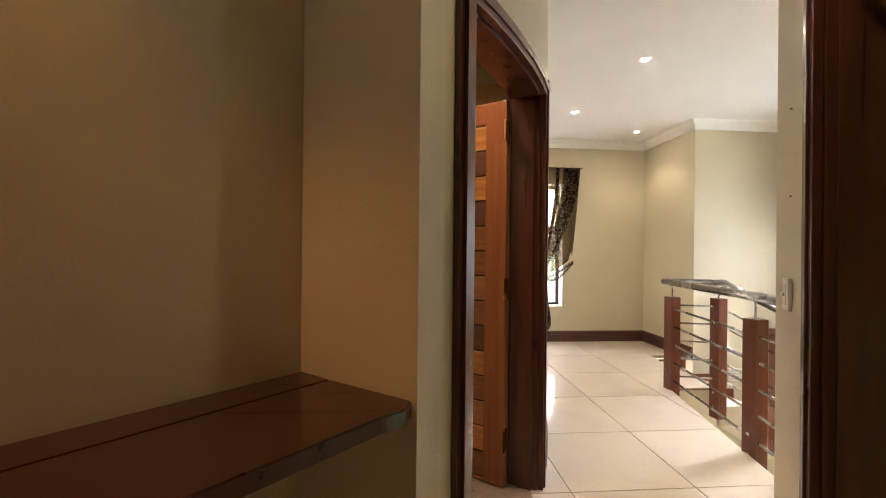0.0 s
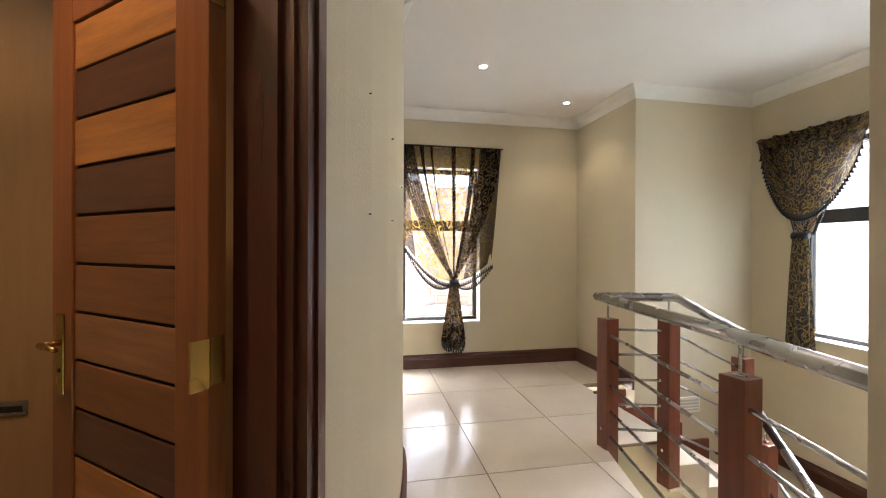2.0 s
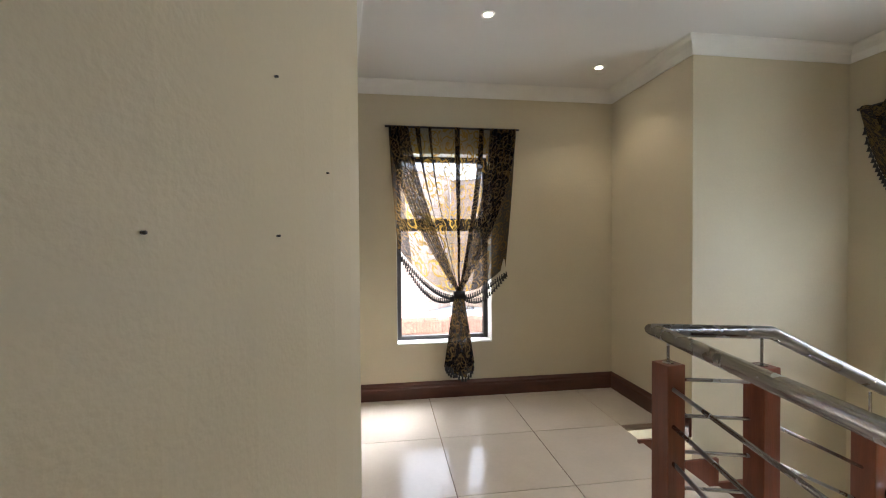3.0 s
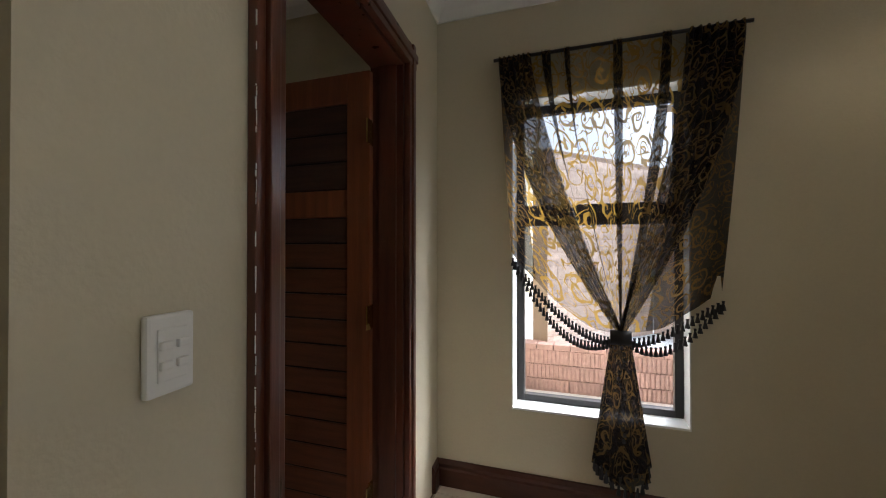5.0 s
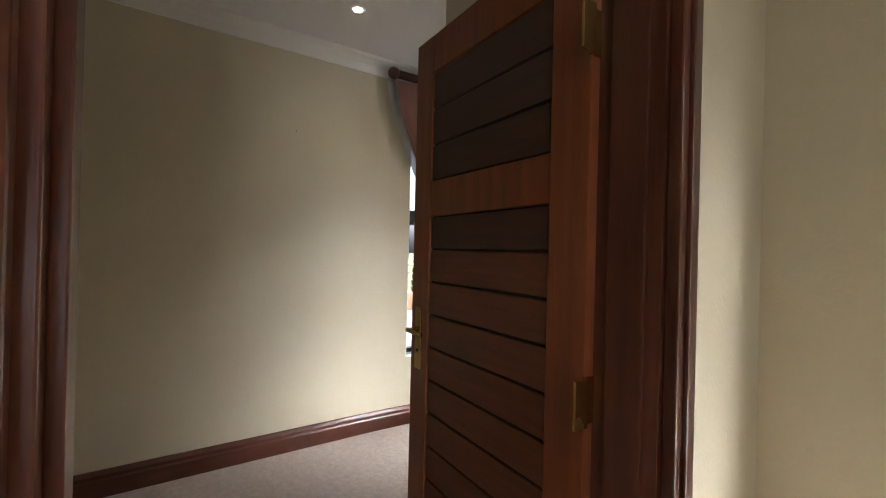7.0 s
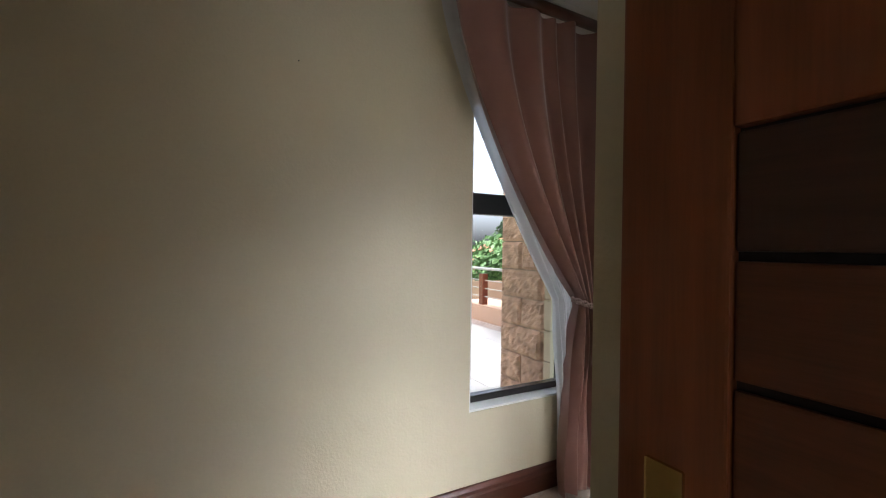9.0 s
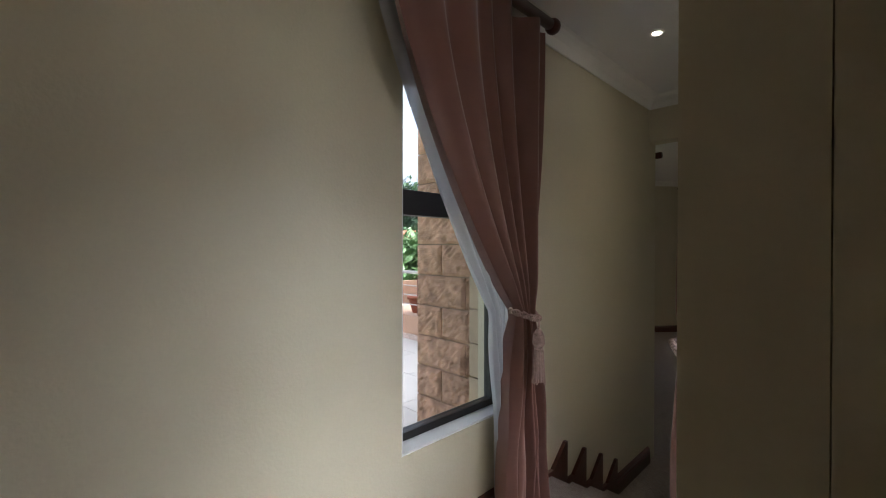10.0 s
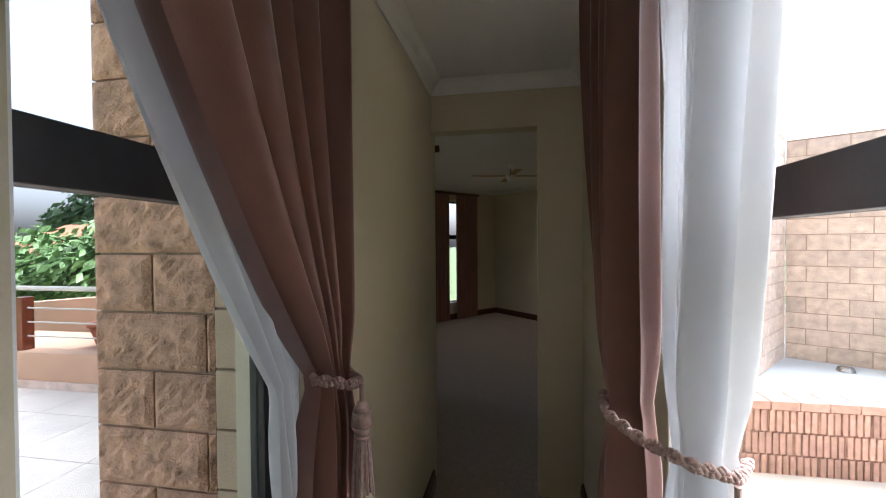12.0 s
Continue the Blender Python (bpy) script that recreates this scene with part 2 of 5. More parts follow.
def box(bm, x0, x1, y0, y1, z0, z1, bevel=0.0, m=None):
    mm = Matrix.Translation(((x0 + x1) / 2, (y0 + y1) / 2, (z0 + z1) / 2)) @ Matrix.Diagonal((x1 - x0, y1 - y0, z1 - z0, 1))
    if m is not None:
        mm = m @ mm
    r = bmesh.ops.create_cube(bm, size=1, matrix=mm)
    if bevel:
        es = list({e for v in r["verts"] for e in v.link_edges})
        bmesh.ops.bevel(bm, geom=es, offset=bevel, segments=2, affect='EDGES', profile=0.6)
    return bm


def bx(*a, **k):
    return box(bmesh.new(), *a, **k)


def tube(bm, p0, p1, r0, r1=None, seg=12):
    p0, p1 = Vector(p0), Vector(p1)
    d = p1 - p0
    q = d.to_track_quat('Z', 'Y').to_matrix().to_4x4()
    bmesh.ops.create_cone(bm, cap_ends=True, segments=seg, radius1=r0, radius2=r0 if r1 is None else r1, depth=d.length,
                          matrix=Matrix.Translation((p0 + p1) / 2) @ q)
    return bm


def tb(*a, **k):
    return tube(bmesh.new(), *a, **k)


def prism(bm, pts, z0, z1):
    lo = [bm.verts.new((x, y, z0)) for x, y in pts]
    hi = [bm.verts.new((x, y, z1)) for x, y in pts]
    n = len(pts)
    bm.faces.new(lo[::-1])
    bm.faces.new(hi)
    for i in range(n):
        bm.faces.new((lo[i], lo[(i + 1) % n], hi[(i + 1) % n], hi[i]))
    bmesh.ops.recalc_face_normals(bm, faces=bm.faces[:])
    return bm


def sweep(bm, path, profile, closed=False):
    """Extrude a profile of (out, up) points along a plan path, out to the right of travel, with mitred corners."""
    rings = []
    n = len(path)
    for i, p in enumerate(path):
        a = Vector(p[:2]) - Vector(path[i - 1][:2]) if i else Vector(path[1][:2]) - Vector(p[:2])
        b = Vector(path[i + 1][:2]) - Vector(p[:2]) if i < n - 1 else a
        a.normalize(), b.normalize()
        na, nb = Vector((a.y, -a.x)), Vector((b.y, -b.x))
        m = (na + nb).normalized()
        k = 1 / max(0.3, m.dot(na))
        rings.append([bm.verts.new((p[0] + m.x * o * k, p[1] + m.y * o * k, (p[2] if len(p) > 2 else 0) + u)) for o, u in profile])
    for r, s in zip(rings, rings[1:]):
        for j in range(len(profile)):
            k = (j + 1) % len(profile)
            bm.faces.new((r[j], s[j], s[k], r[k]))
    bm.faces.new(rings[0])
    bm.faces.new(rings[-1][::-1])
    bmesh.ops.recalc_face_normals(bm, faces=bm.faces[:])
    return bm


def wall_bm(bm, p0, p1, back, z0, z1, holes=()):
    """A wall whose room face runs from p0 to p1 and whose body lies `back` metres to the left of travel; holes (s0, s1, z0, z1)."""
    p0, p1 = Vector(p0), Vector(p1)
    d = (p1 - p0)
    L = d.length
    m = Matrix.Translation((*p0, 0)) @ Matrix.Rotation(math.atan2(d.y, d.x), 4, 'Z')
    s = 0.0
    b0, b1 = min(0, back), max(0, back)
    for h0, h1, a, b in sorted(holes):
        if h0 > s:
            box(bm, s, h0, b0, b1, z0, z1, m=m)
        if a > z0:
            box(bm, h0, h1, b0, b1, z0, a, m=m)
        if b < z1:
            box(bm, h0, h1, b0, b1, b, z1, m=m)
        s = h1
    if s < L:
        box(bm, s, L, b0, b1, z0, z1, m=m)
    return bm

# ---- plan ----
CEIL = 2.64
DOOR_A, DOOR_B, ARC_END = Vector((1.832, 2.01)), Vector((2.375, 2.85)), Vector((2.70, 4.16))


def circle_through(a, b, c):
    d = 2 * (a.x * (b.y - c.y) + b.x * (c.y - a.y) + c.x * (a.y - b.y))
    ux = (a.dot(a) * (b.y - c.y) + b.dot(b) * (c.y - a.y) + c.dot(c) * (a.y - b.y)) / d
    uy = (a.dot(a) * (c.x - b.x) + b.dot(b) * (a.x - c.x) + c.dot(c) * (b.x - a.x)) / d
    return Vector((ux, uy))


ARC_C = circle_through(DOOR_A, DOOR_B, ARC_END)
ARC_R = (DOOR_A - ARC_C).length


def arc_angle(p):
    return math.atan2(p.y - ARC_C.y, p.x - ARC_C.x)


def arc_pt(a, off=0.0):
    return (ARC_C.x + (ARC_R + off) * math.cos(a), ARC_C.y + (ARC_R + off) * math.sin(a))


A0, AB, AE = arc_angle(DOOR_A), arc_angle(DOOR_B), arc_angle(ARC_END)
TRIM = 0.055 / ARC_R


def arc_piece(bm, a0, a1, r_in, r_out, z0, z1, step=0.05):
    n = max(1, int(abs(a1 - a0) / step))
    an = [a0 + (a1 - a0) * i / n for i in range(n + 1)]
    return prism(bm, [arc_pt(a, r_out) for a in an] + [arc_pt(a, r_in) for a in reversed(an)], z0, z1)


# ---- walls ----
bm = bmesh.new()
arc_piece(bm, AB - TRIM, AE, -0.15, 0, -0.02, CEIL)
arc_piece(bm, A0 + TRIM, AB - TRIM, -0.15, 0, 1.985, CEIL)
arc_piece(bm, A0 - 0.02, A0 + TRIM, -0.15, 0, -0.02, CEIL)
wall_arc = solo("wall_hall_curved", bm, M_WALL, "cream painted curved hall wall with picture nails", "wall", smooth=False)
bm = bmesh.new()
pA = Vector(arc_pt(A0 - 0.02))
prism(bm, [(1.722, 1.90), (pA.x, pA.y), (1.70, 2.16), (1.40, 2.36), (1.33, 2.21)], -0.02, CEIL)
solo("wall_niche_end", bm, M_WALL, "cream painted return wall beside the niche", "wall")
solo("wall_niche_back", wall_bm(bmesh.new(), (-0.30, 0.52), (1.34, 2.23), 0.12, -0.02, CEIL), M_WALL, "cream textured wall of the shelf niche", "wall")
solo("wall_hall_rear", wall_bm(bmesh.new(), (1.60, -0.75), (-0.50, 0.66), 0.12, -0.02, CEIL), M_WALL, "cream wall closing the hall", "wall")
RW0, RWD = Vector((3.19, 2.34)), Vector((-0.514, -0.857))
RW1 = RW0 + RWD * 3.5
solo("wall_hall_right", wall_bm(bmesh.new(), RW0, RW1, 0.2, -0.02, CEIL, [(0.485, 1.285, -0.02, 2.10)]), M_WALL,
     "cream hall wall with a doorway into a dark room", "wall")
rn = Vector((-RWD.y, RWD.x))
if rn.x < 0:
    rn = -rn
q0, q1 = RW0 + RWD * 0.2 + rn * 1.6, RW0 + RWD * 1.5 + rn * 1.6
solo("wall_dark_room", wall_bm(bmesh.new(), q0, q1, 0.1, -0.02, CEIL), M_WALL, "plain wall of the unlit side room", "wall")
solo("wall_dark_room_side", wall_bm(bmesh.new(), RW0 + RWD * 0.2 + rn * 0.2, q0, 0.1, -0.02, CEIL), M_WALL, "plain side wall of the unlit room", "wall")
solo("wall_dark_room_end", wall_bm(bmesh.new(), q1, RW0 + RWD * 1.5 + rn * 0.2, 0.1, -0.02, CEIL), M_WALL, "plain end wall of the unlit room", "wall")

solo("wall_window_a", wall_bm(bmesh.new(), (2.47, 6.09), (4.82, 6.09), 0.22, -0.02, CEIL, [(0.42, 1.24, 0.455, 2.07)]), M_WALL,
     "cream landing wall with a tall window", "wall")
solo("wall_corner", wall_bm(bmesh.new(), (4.82, 6.31), (4.82, 5.10), 0.25, -2.8, CEIL), M_WALL, "cream projecting wall corner by the stairs", "wall")
solo("wall_stair", wall_bm(bmesh.new(), (5.07, 5.10), (6.03, 5.10), 0.25, -2.8, CEIL), M_WALL, "pale cream wall along the stair flight", "wall")
# second hole: an added, unseen low opening that lights the stairwell below
solo("wall_window_b", wall_bm(bmesh.new(), (6.03, 5.35), (6.03, 1.4), 0.22, -2.8, CEIL, [(0.63, 1.75, 0.50, 2.10), (2.0, 3.5, -2.3, -0.9)]), M_WALL,
     "cream stairwell wall with a tall window", "wall")
solo("wall_stair_south", wall_bm(bmesh.new(), (6.25, 1.60), (3.36, 1.60), 0.2, -2.8, CEIL), M_WALL, "cream wall closing the stairwell", "wall")
D2A, D2B = Vector((2.67, 4.20)), Vector((2.475, 6.09))
d2d = (D2B - D2A).normalized()
solo("wall_door_two", wall_bm(bmesh.new(), D2A, D2B, 0.15, -0.02, CEIL, [(0.455, 1.36, -0.02, 2.10)]), M_WALL,
     "cream landing wall with the bedroom doorway", "wall")
solo("wall_lobby_north", bx(1.484, 2.455, 5.77, 6.31, -0.02, CEIL), M_WALL, "cream wall behind the open bedroom door", "wall")
solo("wall_lobby_south", wall_bm(bmesh.new(), (0.26, 4.15), (2.52, 4.15), -0.13, -0.02, CEIL), M_WALL, "cream wall of the bedroom lobby", "wall")
solo("wall_dressing_west", wall_bm(bmesh.new(), (0.27, 0.86), (0.27, 4.14), 0.22, -0.02, CEIL), M_WALL, "cream dressing room wall", "wall")
section[0] = PASSAGE
bm = wall_bm(bmesh.new(), (0.125, 4.20), (0.05, 6.0), 0.22, -0.02, CEIL)
solo("wall_lobby_west", bm, M_WALL, "cream bedroom lobby wall opposite the door", "wall")
solo("wall_window_c", wall_bm(bmesh.new(), (0.05, 6.0), (0.05, 9.15), 0.22, -0.75, CEIL, [(0.26, 0.99, 0.50, 2.14)]), M_WALL,
     "cream passage wall with a tall window", "wall")
solo("wall_window_d", wall_bm(bmesh.new(), (1.182, 9.0), (1.182, 5.85), 0.16, -0.75, CEIL, [(1.75, 2.63, 0.50, 2.14)]), M_WALL,
     "cream passage wall with a window opposite", "wall")
bm = bmesh.new()
box(bm, 0.86, 1.43, 9.0, 9.15, -0.75, CEIL + 0.15)
box(bm, 0.05, 0.86, 9.0, 9.15, 2.27, CEIL + 0.15)
solo("wall_passage_end", bm, M_WALL, "cream lintel wall at the passage end", "wall")
DOWN, FAR_TOP = -0.508, 2.785  # the bedroom lies four steps below the passage
K = Vector((0.11, 17.28))
KL, KR = K + Vector((-0.64, -0.77)) * 4.2, K + Vector((0.70, -0.714)) * 2.4
solo("wall_far_left", wall_bm(bmesh.new(), KL, K, 0.2, DOWN - 0.02, FAR_TOP + 0.05, [(2.0, 3.02, -0.1, 2.45)]), M_WALL, "cream far bedroom wall with a curtained window", "wall")
solo("wall_far_right", wall_bm(bmesh.new(), K, KR, 0.2, DOWN - 0.02, FAR_TOP + 0.05), M_WALL, "cream far bedroom wall", "wall")
solo("wall_far_west", wall_bm(bmesh.new(), (KL.x, 9.0), KL, 0.2, DOWN - 0.02, FAR_TOP + 0.05, [(0.8, 3.6, 0.2, 2.45)]), M_WALL, "cream bedroom wall with a wide window", "wall")
solo("wall_far_east", wall_bm(bmesh.new(), KR, (KR.x, 9.0), 0.2, DOWN - 0.02, FAR_TOP + 0.05), M_WALL, "cream bedroom wall", "wall")
bm = bmesh.new()
box(bm, KL.x - 0.2, -0.17, 9.0, 9.15, DOWN - 0.02, FAR_TOP + 0.05)
box(bm, 1.434, KR.x + 0.2, 9.002, 9.15, DOWN - 0.02, FAR_TOP + 0.05)
solo("wall_far_south", bm, M_WALL, "cream bedroom wall beside the passage", "wall")

section[0] = LANDING
# ---- floors and ceilings ----
solo("ceiling", prism(bmesh.new(), [(-0.6, -0.7), (6.3, -0.7), (6.3, 5.4), (5.1, 5.4), (5.1, 6.33), (1.56, 6.33), (1.56, 9.073), (-0.05, 9.073), (-0.6, 2)], CEIL, CEIL + 0.2),
     M_CEIL, "white painted ceiling", "ceiling")
solo("ceiling_bedroom", bx(-2.95, 2.35, 9.08, 17.8, FAR_TOP, FAR_TOP + 0.2), M_CEIL, "white bedroom ceiling", "ceiling")
EDGE0, EDGE1 = Vector((3.97, 4.22)), Vector((3.365, 1.60))
slab = bmesh.new()
prism(slab, [(-0.5, -0.6), (3.365, -0.6), (3.365, 1.6), (3.97, 4.22), (4.42, 4.22), (4.42, 5.3), (5.0, 5.3), (5.0, 6.3), (2.4, 6.3), (2.4, 4.1), (-0.1, 4.1), (-0.1, 1)], -0.022, -0.006)
solo("floor_slab", slab, M_GROUT, "grey-brown grouted floor base", "floor")
solo("floor_carpet", prism(bmesh.new(), [(0.1, 4.10), (2.58, 4.10), (2.46, 5.9), (1.4, 5.9), (1.4, 7.30), (0.1, 7.30)], -0.2, 0.004),
     M_CARPET, "beige-brown looped carpet", "carpet")
solo("floor_bedroom", prism(bmesh.new(), [(0.1, 8.0), (1.4, 8.0), (1.4, 9.0), (2.3, 9.0), (2.3, 17.8), (-2.9, 17.8), (-2.9, 9.0), (0.1, 9.0)], -0.75, DOWN),
     M_CARPET, "beige-brown looped carpet of the sunken bedroom", "carpet")
passage_steps = thing("passage_steps", "carpeted steps leading down the passage", "steps", kind="structure")
for i in range(3):
    part("step", bx(0.1, 1.4, 7.302 + 0.25 * i, 7.55 + 0.25 * i, -0.75, DOWN / 4 * (i + 1), 0.008), M_CARPET, passage_steps)
solo("floor_dressing", bx(0.05, 2.3, 2.3, 4.02, -0.2, 0.003), M_CARPET, "beige carpet of the dressing room", "carpet")
bm = bmesh.new()
wall_bm(bm, (3.968, 4.225), (3.363, 1.60), -0.1, -2.8, -0.024)
box(bm, 3.968, 4.417, 4.225, 4.32, -2.8, -0.024)
solo("wall_stairwell_side", bm, M_WALL, "cream wall face below the landing edge", "wall")
solo("floor_lower", bx(3.3, 6.3, 1.4, 5.4, -2.9, -2.8), M_TILE, "cream tiled lower floor", "floor")

# ---- skirting and coving ----
SK = [(0, 0), (0.022, 0), (0.022, 0.09), (0.016, 0.10), (0.018, 0.118), (0.008, 0.135), (0, 0.14)]


def skirting(path, label="dark brown varnished timber skirting"):
    return solo("baseboard", sweep(bmesh.new(), path, SK), M_SKIRT, label, "skirting")


skirting([(2.485, 5.98), (2.472, 6.088), (4.818, 6.088), (4.818, 5.10)])
n = 14
arc_path = [arc_pt(AB + 0.03 + (AE - AB - 0.03) * i / n) for i in range(n + 1)]
skirting(arc_path + [(2.655, 4.34), (2.635, 4.56)])
section[0] = PASSAGE
skirting([(0.123, 4.24), (0.052, 6.0), (0.052, 7.32)], "red-brown timber skirting above the carpet")
skirting([(1.18, 7.32), (1.18, 5.9)])
skirting([(0.052, 8.05, DOWN), (0.052, 8.99, DOWN)], "dark skirting at the foot of the passage steps")
skirting([(1.18, 8.98, DOWN), (1.18, 8.05, DOWN)], "dark skirting at the foot of the passage steps")
skirting([(*p, DOWN) for p in (KL, K, KR)], "dark skirting of the far bedroom")
for x0, x1 in ((0.052, 0.074), (1.158, 1.18)):
    stepped = thing("stepped_skirting", "dark timber skirting cut in teeth along the passage steps", "skirting", kind="structure")
    for i in range(4):
        y0, z0 = 7.31 + 0.25 * i, DOWN / 4 * i
        b = prism(bmesh.new(), [(y0, z0 - 0.13), (y0 + 0.255, z0 - 0.13), (y0 + 0.255, z0 + 0.15), (y0 + 0.235, z0 + 0.15), (y0 + 0.09, z0 + 0.03), (y0, z0 + 0.03)], x0, x1)
        bmesh.ops.transform(b, matrix=Matrix(((0, 0, 1, 0), (1, 0, 0, 0), (0, 1, 0, 0), (0, 0, 0, 1))), verts=b.verts[:])
        part("tooth", b, M_SKIRT, stepped)
section[0] = LANDING
skirting([(2.45, 4.152), (0.30, 4.152)])
skirting([(6.027, 5.0, -0.62), (6.027, 1.7, -0.62)], "dark skirting at the half landing")
CV = [(0, 0), (0, -0.095), (0.012, -0.095), (0.02, -0.08), (0.035, -0.05), (0.06, -0.025), (0.085, -0.012), (0.095, 0)]


def coving(path, z=CEIL):
    return solo("trim", sweep(bmesh.new(), [(*p[:2], z) for p in path], CV), M_COVE, "white moulded plaster coving", "coving")


coving([(2.67, 4.2), (2.475, 6.09), (4.82, 6.09), (4.82, 5.10), (6.03, 5.10), (6.03, 1.6), (3.4, 1.6)])
section[0] = PASSAGE
coving([(2.36, 4.225), (0.123, 4.225), (0.05, 6.0), (0.05, 9.0), (1.182, 9.0), (1.182, 5.845), (2.22, 5.845)])
coving([tuple(KL), tuple(K), tuple(KR)], FAR_TOP)
section[0] = LANDING


# ---- door frames ----
def straight_frame(name, m, w, h, depth, label):
    """Timber door frame: opening from 0 to w along x, wall face at y 0, body towards +y."""
    fr = thing(name, label, "door frame", m, kind="structure")
    for side, s in ((0, 1), (w, -1)):
        b = bmesh.new()
        for o0, o1, y in ((-0.075, -0.045, -0.022), (-0.045, -0.01, -0.034), (-0.01, 0.018, -0.026)):
            x0, x1 = side + s * o0, side + s * o1
            box(b, min(x0, x1), max(x0, x1), y, 0.0, 0, h + 0.075, 0.004)
        part("architrave", b, M_MAHOG, fr)
        b = bmesh.new()
        x0, x1 = side, side + s * 0.03
        box(b, min(x0, x1), max(x0, x1), 0.001, depth, 0, h, 0.002)
        x0, x1 = side + s * 0.03, side + s * 0.042
        box(b, min(x0, x1), max(x0, x1), 0.03, depth - 0.045, 0, h - 0.03, 0.002)
        part("jamb", b, M_MAHOG, fr)
    b = bmesh.new()
    for o0, o1, y in ((-0.018, 0.01, -0.028), (0.01, 0.045, -0.036), (0.045, 0.075, -0.024)):
        box(b, -0.073, w + 0.073, y, -0.001, h + o0, h + o1, 0.004)
    part("head_architrave", b, M_MAHOG, fr)
    part("head_jamb", bx(0.03, w - 0.03, 0.002, depth - 0.002, h - 0.03, h, 0.002), M_MAHOG, fr)
    return fr


def face_matrix(p, d):
    """Local x along d on the wall face, local y into the wall on the left of travel."""
    return Matrix.Translation((p.x, p.y, 0)) @ Matrix.Rotation(math.atan2(d.y, d.x), 4, 'Z')


frame_two = straight_frame("door_2", face_matrix(D2A + d2d * 0.455, d2d), 0.905, 2.10, 0.15, "dark red mahogany frame of the bedroom doorway, paint-chipped edge")
chips = bmesh.new()
rc_ = random.Random(4)
zc = 0.35
while zc < 2.1:
    hh = 0.003 + 0.035 * rc_.random() ** 2
    w0 = 0.0005 + 0.003 * rc_.random() ** 2
    box(chips, -0.0765, -0.0757 + 0.4 * w0, -0.0235, -0.0225 + 0.003 * rc_.random() ** 2, zc, zc + hh, 0.001, m=Matrix.Translation((0.002 * rc_.random() - 0.001, 0, 0)))
    zc += hh + (0.002 if rc_.random() < 0.6 else 0.07 * rc_.random())
tagged(part("paint_smear", chips, M_PLASTER, frame_two, "dried white paint smears along the frame edge"), kind="stuff")
straight_frame("door_3", face_matrix(RW0 + RWD * 0.485, RWD), 0.80, 2.10, 0.2, "dark mahogany frame of the unlit doorway")

door1 = thing("door_1", "dark red mahogany frame set in the curved wall", "door frame", kind="structure")
for a, s in ((A0 + TRIM, 1), (AB - TRIM, -1)):
    b = bmesh.new()
    for o0, o1, r in ((-0.06, -0.038, 0.02), (-0.038, -0.008, 0.034), (-0.008, 0.02, 0.026)):
        a0, a1 = a + s * o0 / ARC_R, a + s * o1 / ARC_R
        arc_piece(b, min(a0, a1), max(a0, a1), 0.0, r, 0, 2.05)
    part("architrave", b, M_MAHOG, door1)
    b = bmesh.new()
    a0, a1 = a, a + s * 0.03 / ARC_R
    arc_piece(b, min(a0, a1), max(a0, a1), -0.15, -0.001, 0, 1.985)
    a0, a1 = a1, a1 + s * 0.014 / ARC_R
    arc_piece(b, min(a0, a1), max(a0, a1), -0.10, -0.03, 0, 1.95)
    part("jamb", b, M_MAHOG, door1)
b = bmesh.new()
for o0, o1, r in ((-0.018, 0.01, 0.028), (0.01, 0.04, 0.036), (0.04, 0.065, 0.022)):
    arc_piece(b, A0 + 0.002, AB - 0.002, 0.001, r, 1.985 + o0, 1.985 + o1)
part("head_architrave", b, M_MAHOG, door1)
b = bmesh.new()
arc_piece(b, A0 + TRIM + 0.014, AB - TRIM - 0.014, -0.148, -0.002, 1.955, 1.983)
part("head_jamb", b, M_MAHOG, door1)


# ---- doors ----
def lever(parent, x, z, y, s, side):
    """Brass lever on a long backplate, on the face at y, looking along side."""
    h = part("handle", bx(x - 0.02, x + 0.02, min(y, y + side * 0.006), max(y, y + side * 0.006), z - 0.14, z + 0.08, 0.003), M_BRASS, parent, "brass lever handle on a long plate")
    b = tb((x, y, z), (x, y + side * 0.045, z), 0.008)
    tube(b, (x, y + side * 0.045, z), (x + s * 0.10, y + side * 0.05, z), 0.009, 0.007)
    smooth(part("lever", b, M_BRASS, h))
    part("keyhole", tb((x, y + side * 0.005, z - 0.075), (x, y + side * 0.0075, z - 0.075), 0.006), M_GAP_SHADE, h)


